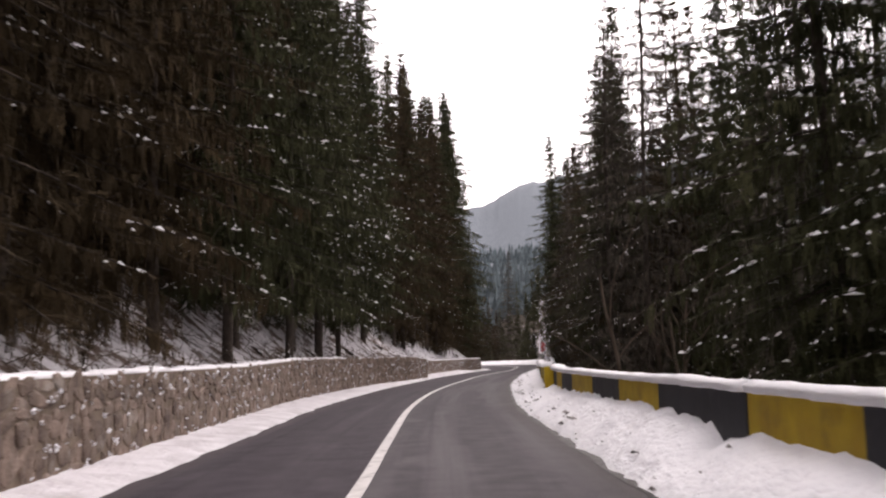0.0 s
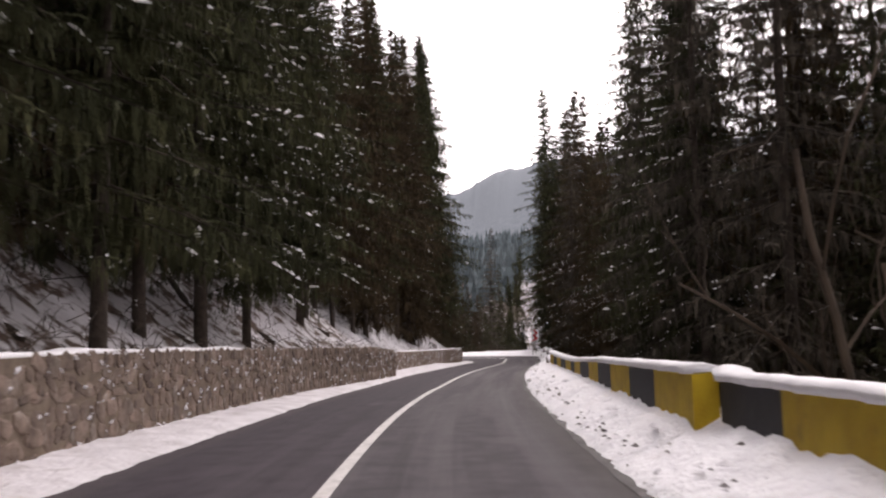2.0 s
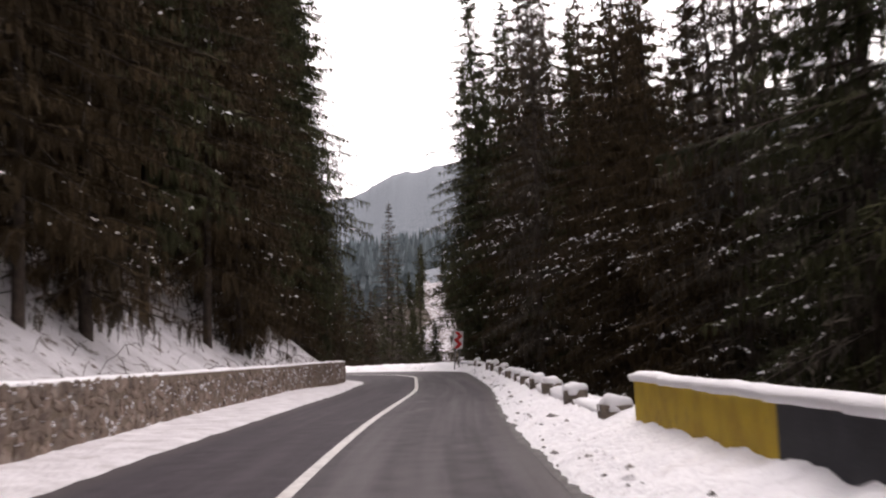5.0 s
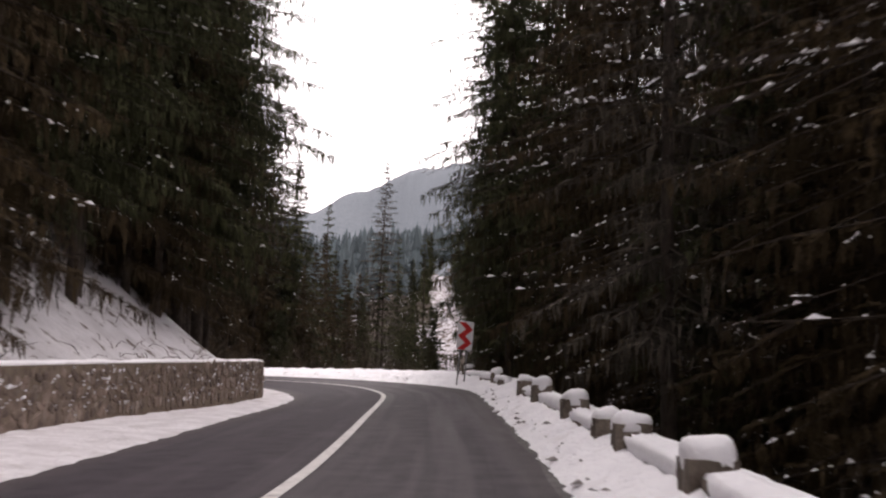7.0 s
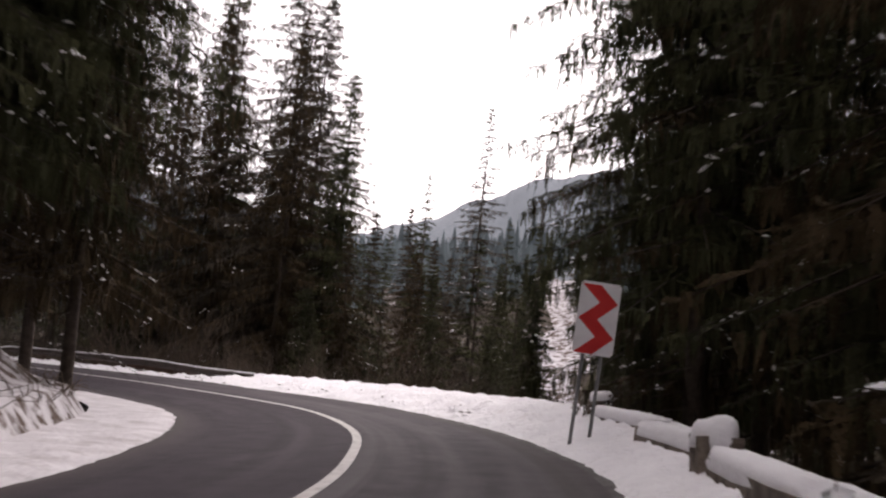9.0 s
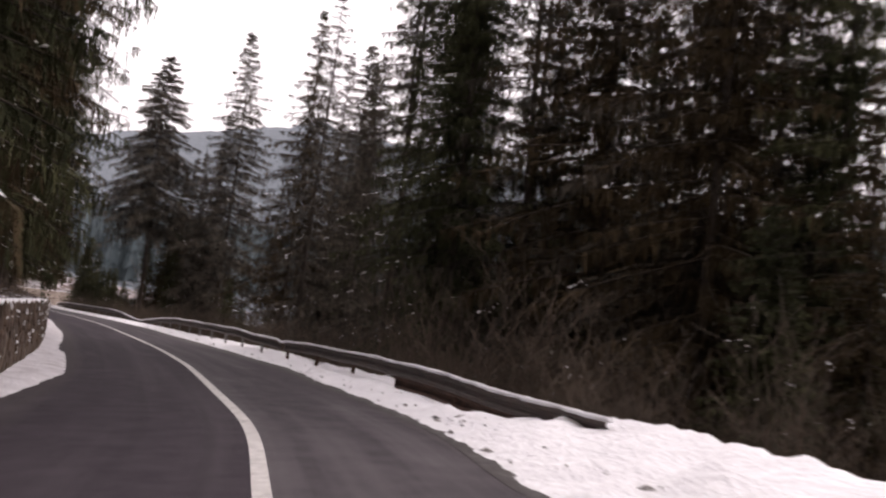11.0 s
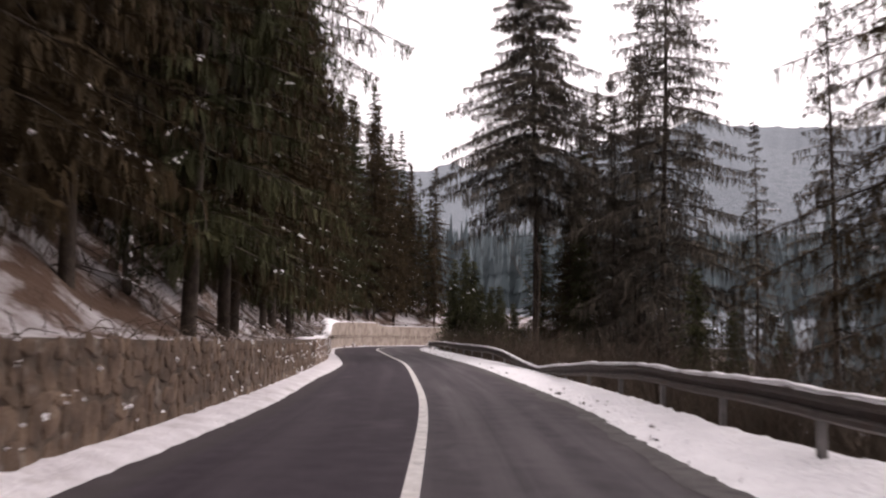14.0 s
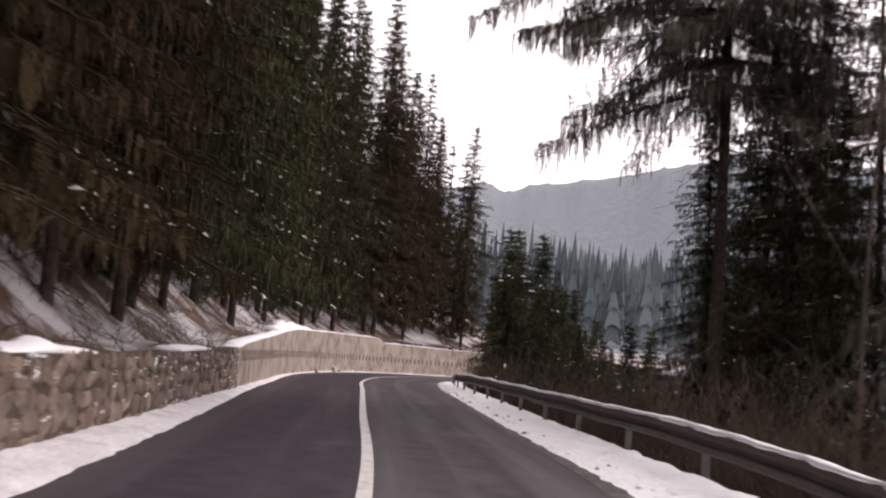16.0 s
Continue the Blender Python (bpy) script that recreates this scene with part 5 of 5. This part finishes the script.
    # close dark wood on the outside before the bend
    s = 133.0
    while s < 160:
        x, y = on_road(s, rng.uniform(9.0, 15.0) if s < 148 else rng.uniform(12.0, 17.0))
        h = rng.uniform(19, 22) if s < 147 else rng.uniform(23, 27)
        if rng.random() < 0.45:
            plant(rng.choice(("near_b", "near_c", "armed")), float(x), float(y), h)
        else:
            woods.append((float(x), float(y), h))
        s += rng.uniform(2.6, 3.8)
    # young trees below the far end of the rail
    for _ in range(56):
        s = rng.uniform(284, 352)
        x, y = on_road(s, rng.uniform(6.5, 22))
        plant("small", float(x), float(y), rng.uniform(4.0, 8.0))
    # young growth on the upper bank
    for _ in range(84):
        s = rng.choice((rng.uniform(46, 86), rng.uniform(46, 86), rng.uniform(98, 114), rng.uniform(240, 275)))
        x, y = on_road(s, -rng.uniform(8.2, 13))
        plant("small", float(x), float(y), rng.uniform(2.2, 4.5))
    # young trees and brush outside the bend
    for _ in range(120):
        x, y = rng.uniform(1.0, 22), rng.uniform(130, 172)
        s, off = (float(q[0]) for q in to_road(x, y))
        if off > 8.5 and not 0.2 < x - 6.3 - 0.108 * (y - 80) < 2.0:
            plant("small" if rng.random() < 0.7 else "shrub_a", x, y, rng.uniform(3.0, 7.5))
    # young trees along both sides of the snowy clearing
    for _ in range(56):
        y = rng.uniform(140, 270)
        x = 7.6 + 0.108 * (y - 80) + rng.choice((-1, 1)) * rng.uniform(2.0, 4.6)
        plant("small", x, y, rng.uniform(4.0, 9.0))
    # loose woods across the valley floor
    for _ in range(420):
        x, y = rng.uniform(-150, 90), rng.uniform(40, 300)
        s, off = (float(q[0]) for q in to_road(x, y))
        if not 19 < off < 64 or (abs(x - 7.5 - 0.108 * (y - 80)) < 2.0 and y > 150) or (y > 190 and x < -58):
            continue
        woods.append((x, y, rng.uniform(13, 20)))
    joined_woods(woods, rng)
    plant("bare_a", 5.95, 34.0, 9.5)
    plant("bare_b", 7.4, 33.2, 10)
    for key, x, y, h in (("bare_a", 8.6, 37.4, 10), ("bare_b", 8.8, 42.0, 9), ("bare_b", 9.6, 31.5, 11)):
        plant(key, x, y, h)
    plant("near_b", 13.9, 121.0, 30)
    for key, q, off, h in (("snowy", 66.6, 8.0, 23), ("snowy", 63.5, 9.4, 22), ("open", 209.5, 9.2, 27), ("open", 212.0, 10.2, 27), ("near_b", 206.5, 10.0, 26)):
        x, y = on_road(q, off)
        plant(key, float(x), float(y), h)
    plant("open", 12.1, 96.4, 21.7)
    plant("birch", -55.25, 186.15, 12)
    plant("birch", -47.5, 193.0, 12)
    plant("bare_b", -8.4, 153.1, 8)
    plant("bare_a", -16.4, 161.6, 8)
    # thickets under the right-hand trees
    s = 60.0
    while s < 300:
        dense = s > S_BEND - 4
        x, y = on_road(s, float(fence_off(s)) + rng.uniform(1.6, 6.5))
        plant(rng.choice(("shrub_a", "shrub_b")), float(x), float(y), rng.uniform(1.8, 3.6) * (1.1 if dense else 0.8))
        s += rng.uniform(0.9, 1.6) if dense else rng.uniform(3.0, 6.0)
    # taller brown thicket outside the end of the bend
    for _ in range(22):
        q = rng.uniform(176, 203)
        x, y = on_road(q, float(fence_off(q)) + rng.uniform(1.8, 5.0))
        plant(rng.choice(("shrub_a", "shrub_b")), float(x), float(y), rng.uniform(3.6, 5.8))
    # close brown brush behind the rail
    brush, kinds = Soup(), [bare_meshes(60 + i, 2.6, 0.8, 2, 0.013, 0.2, 6) for i in range(5)]
    for _ in range(900):
        s = rng.uniform(S_BEND + 6, 318)
        off = float(fence_off(s)) + 1.0 + abs(rng.gauss(0, 3.2))
        x, y = (float(q) for q in on_road(s, off))
        m = pose(x, y, land_z(x, y) - 0.1, 0, 0, rng.uniform(0, 360)) @ Matrix.Scale(rng.uniform(0.5, 1.25), 4)
        for _, soup in rng.choice(kinds):
            brush.add([tuple(m @ Vector(q)) for q in soup.v], soup.f)
    tagged(brush.make("brush", M_TWIG), "dense brown leafless brush behind the guard rail", "brush", kind="stuff")
    # dead brush poking out of the snow above the last stone wall
    for _ in range(46):
        x, y = on_road(rng.uniform(S_W3 + 6, S_W4 + 16), -rng.uniform(4.4, 8.5))
        plant(rng.choice(("shrub_a", "shrub_b")), float(x), float(y), rng.uniform(0.6, 1.4))
    for s in (232, 240, 258, 262, 266, 269, 273):
        x, y = on_road(s, -4.6 - rng.uniform(0, 1.0))
        plant("shrub_b", float(x), float(y), rng.uniform(0.9, 1.6))


def joined_woods(places, rng):
    """The deeper woods as one mesh of many simple spruces."""
    kinds = []
    for seed in (20, 21, 22):
        t, c, s = spruce_meshes(seed, 24.0, 0.05, 3.8, 1.8, 5, blade=0.24, snowiness=0.0)
        tv, tf = np.array([tuple(q) for q in c.v]), c.f
        kinds.append((tv, tf))
    v, f, k = [], [], 0
    z = land(np.array([p[0] for p in places]), np.array([p[1] for p in places]))
    stems = Soup()
    for (x, y, h), zz in zip(places, z):
        tv, tf = rng.choice(kinds)
        a, q = rng.uniform(0, 6.283), h / 24.0
        m = np.array(((math.cos(a), -math.sin(a), 0), (math.sin(a), math.cos(a), 0), (0, 0, 1))) * q
        v.append(tv @ m.T + (x, y, zz - 0.25))
        f.extend([tuple(i + k for i in g) for g in tf])
        k += len(tv)
        stems.tube([(x, y, zz - 1), (x, y, zz + h * 0.96)], [0.012 * h, 0.02], 5, False)
    ob = mesh_object("deep_woods", np.concatenate(v), f, M_NEEDLE)
    tagged(ob, "crowns of dark spruces deeper in the woods", "forest", kind="stuff")
    part_ob = stems.make("stems", M_BARK, ob)
    tagged(part_ob, kind="stuff")


build_trees()


# ---------------------------------------------------------------- far woods
def far_woods():
    rng = random.Random(8)
    soup = Soup()
    xs = np.array([rng.uniform(-420, 300) for _ in range(22000)])
    ys = np.array([rng.uniform(60, 560) for _ in range(22000)])
    s, off = to_road(xs, ys)
    z = land(xs, ys)
    n = 0
    for x, y, zz, o in zip(xs, ys, z, off):
        deep = x < -66 and y > 205
        if -45 < o < (30 if deep else 62) or n > 9500:
            continue
        if abs(x - 7.5 - 0.108 * (y - 80)) < 3 and y < 300:
            continue
        if noise.noise(Vector((x / 50, y / 50, 2))) < (-0.6 if deep else -0.25):
            continue
        h, r, w = rng.uniform(12, 19) if deep else rng.uniform(6, 11), rng.uniform(1.5, 2.4), rng.uniform(0, 6)
        for z0, z1, q in ((0.04, 0.40, 1.0), (0.22, 0.58, 0.82), (0.42, 0.76, 0.6), (0.62, 1.0, 0.38)):
            v = []
            for i in range(8):
                k = r * q * (rng.uniform(0.85, 1.2) if i % 2 else rng.uniform(0.4, 0.65))
                v.append((x + k * math.cos(w + i * 0.7854), y + k * math.sin(w + i * 0.7854), zz + h * z0 + (0 if i % 2 else h * 0.05)))
            soup.add(v + [(x, y, zz + h * z1)], [(i, (i + 1) % 8, 8) for i in range(8)])
        n += 1
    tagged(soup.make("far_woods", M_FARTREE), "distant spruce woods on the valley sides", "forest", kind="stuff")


far_woods()


# ---------------------------------------------------------------- small ground clutter
def fallen_log(x, y, turn, length, r, rise, label):
    z = land_z(x, y)
    root = thing("fallen_log", x, y, z, turn)
    sp = Soup()
    sp.tube([(0, 0, r * 0.6), (length * 0.5, 0.05, r * 0.7 + rise * 0.5), (length, -0.08, r * 0.6 + rise)], [r, r * 0.9, r * 0.7], 9)
    rng = random.Random(int(x * 7))
    for i in range(5):
        q = rng.uniform(0.2, 0.95)
        p = Vector((length * q, 0, r * 0.7 + rise * q))
        sp.tube([p, p + Vector((rng.uniform(-.2, .3), rng.uniform(-.5, .5), rng.uniform(0.1, 0.6)))], [0.02, 0.008], 4)
    sp.make("stem", M_BARK, root, "dark rough bark", smooth=True)
    sn = Soup()
    for i in range(int(length * 2.2)):
        q = (i + rng.random()) / (length * 2.2)
        blob(sn, Vector((length * q, 0, r * 1.4 + rise * q)), r * 0.75, rng, Vector((1, 0, rise / length)), 0.3, (1.8, 3.2))
    tagged(sn.make("snow", M_SNOW_CLEAN, root, "snow lying along the log"), kind="stuff")
    tagged(root, label, "log", "fallen logs")


for s, off, turn, length, r, rise in ((60, -5.6, 115, 4.5, 0.14, 1.6), (66.6, -6.8, 92, 4.6, 0.15, 0.5), (97, -5.2, 150, 5.0, 0.16, 2.2), (82, -5.6, 140, 3.2, 0.10, 1.2),
                                      (106, -5.2, 165, 3.0, 0.1, 1.5), (90, -5.4, 160, 3.6, 0.11, 1.5), (93, -6.2, 125, 4.0, 0.09, 2.4), (110, -5.6, 130, 4.2, 0.10, 2.6), (232, -6, 160, 3.5, 0.1, 1.8), (238, -6.5, 190, 3.0, 0.09, 1.4)):
    x, y = on_road(s, off)
    fallen_log(float(x), float(y), turn, length, r, rise, "fallen trunk lying on the snowy bank")


def litter():
    """Dead twigs on the left bank and clods in the ploughed snow."""
    rng = random.Random(77)
    sp = Soup()
    for _ in range(4200):
        s = rng.uniform(45, 300)
        off = -float(wall_off(s)) - 0.6 - abs(rng.gauss(0, 3.2))
        if S_W1 < s < S_W2 and rng.random() < 0.7:
            continue
        x, y = on_road(s, off)
        p = Vector((float(x), float(y), land_z(float(x), float(y)) + 0.05))
        w = rng.uniform(0, 6.28)
        L = rng.choice((rng.uniform(0.12, 0.5), rng.uniform(0.2, 0.8), rng.uniform(0.4, 1.0)))
        e = p + Vector((math.cos(w) * L, math.sin(w) * L, rng.uniform(-0.1, 0.4)))
        sp.tube([p - Vector((0, 0, 0.15)), (p + e) / 2 + Vector((0, 0, 0.05)), e], [0.012, 0.009, 0.004], 3, False)
    tagged(sp.make("dead_twigs", M_TWIG), "dead twigs sticking out of the snowy bank", "twigs", kind="stuff")
    cl, sc = Soup(), Soup()
    for _ in range(2200):
        s = rng.uniform(46, 295)
        a, b = float(right_half(s)), float(fence_off(s))
        u = min(0.9, abs(rng.gauss(0.25, 0.13)))
        if noise.noise(Vector((s * 0.8, u * 6, 3))) < -0.02:
            continue
        off = a + (b - a) * u
        x, y = on_road(s, off)
        zz = 0.02 + bank_high(s) * u ** 0.85 + float(lift(s, off))
        if S_BEND - 6 < s < S_BEND + 6:
            continue
        r = rng.choice((rng.uniform(0.012, 0.03), rng.uniform(0.02, 0.06)))
        blob(cl if rng.random() < (0.48 if s < 90 else 0.3 if s < 150 else 0.5 if s < 195 else 0.2) else sc, Vector((float(x), float(y), zz + 0.01)), r, rng, Vector((math.cos(s), math.sin(s), 0)), 0.4, (0.8, 2.2))
    tagged(cl.make("dirt_clods", M_CLOD), "dark dirt and ice clods in the ploughed snow", "clods", kind="stuff")
    tagged(sc.make("snow_clods", M_SNOW), "small lumps of ploughed snow", "clods", kind="stuff")


litter()
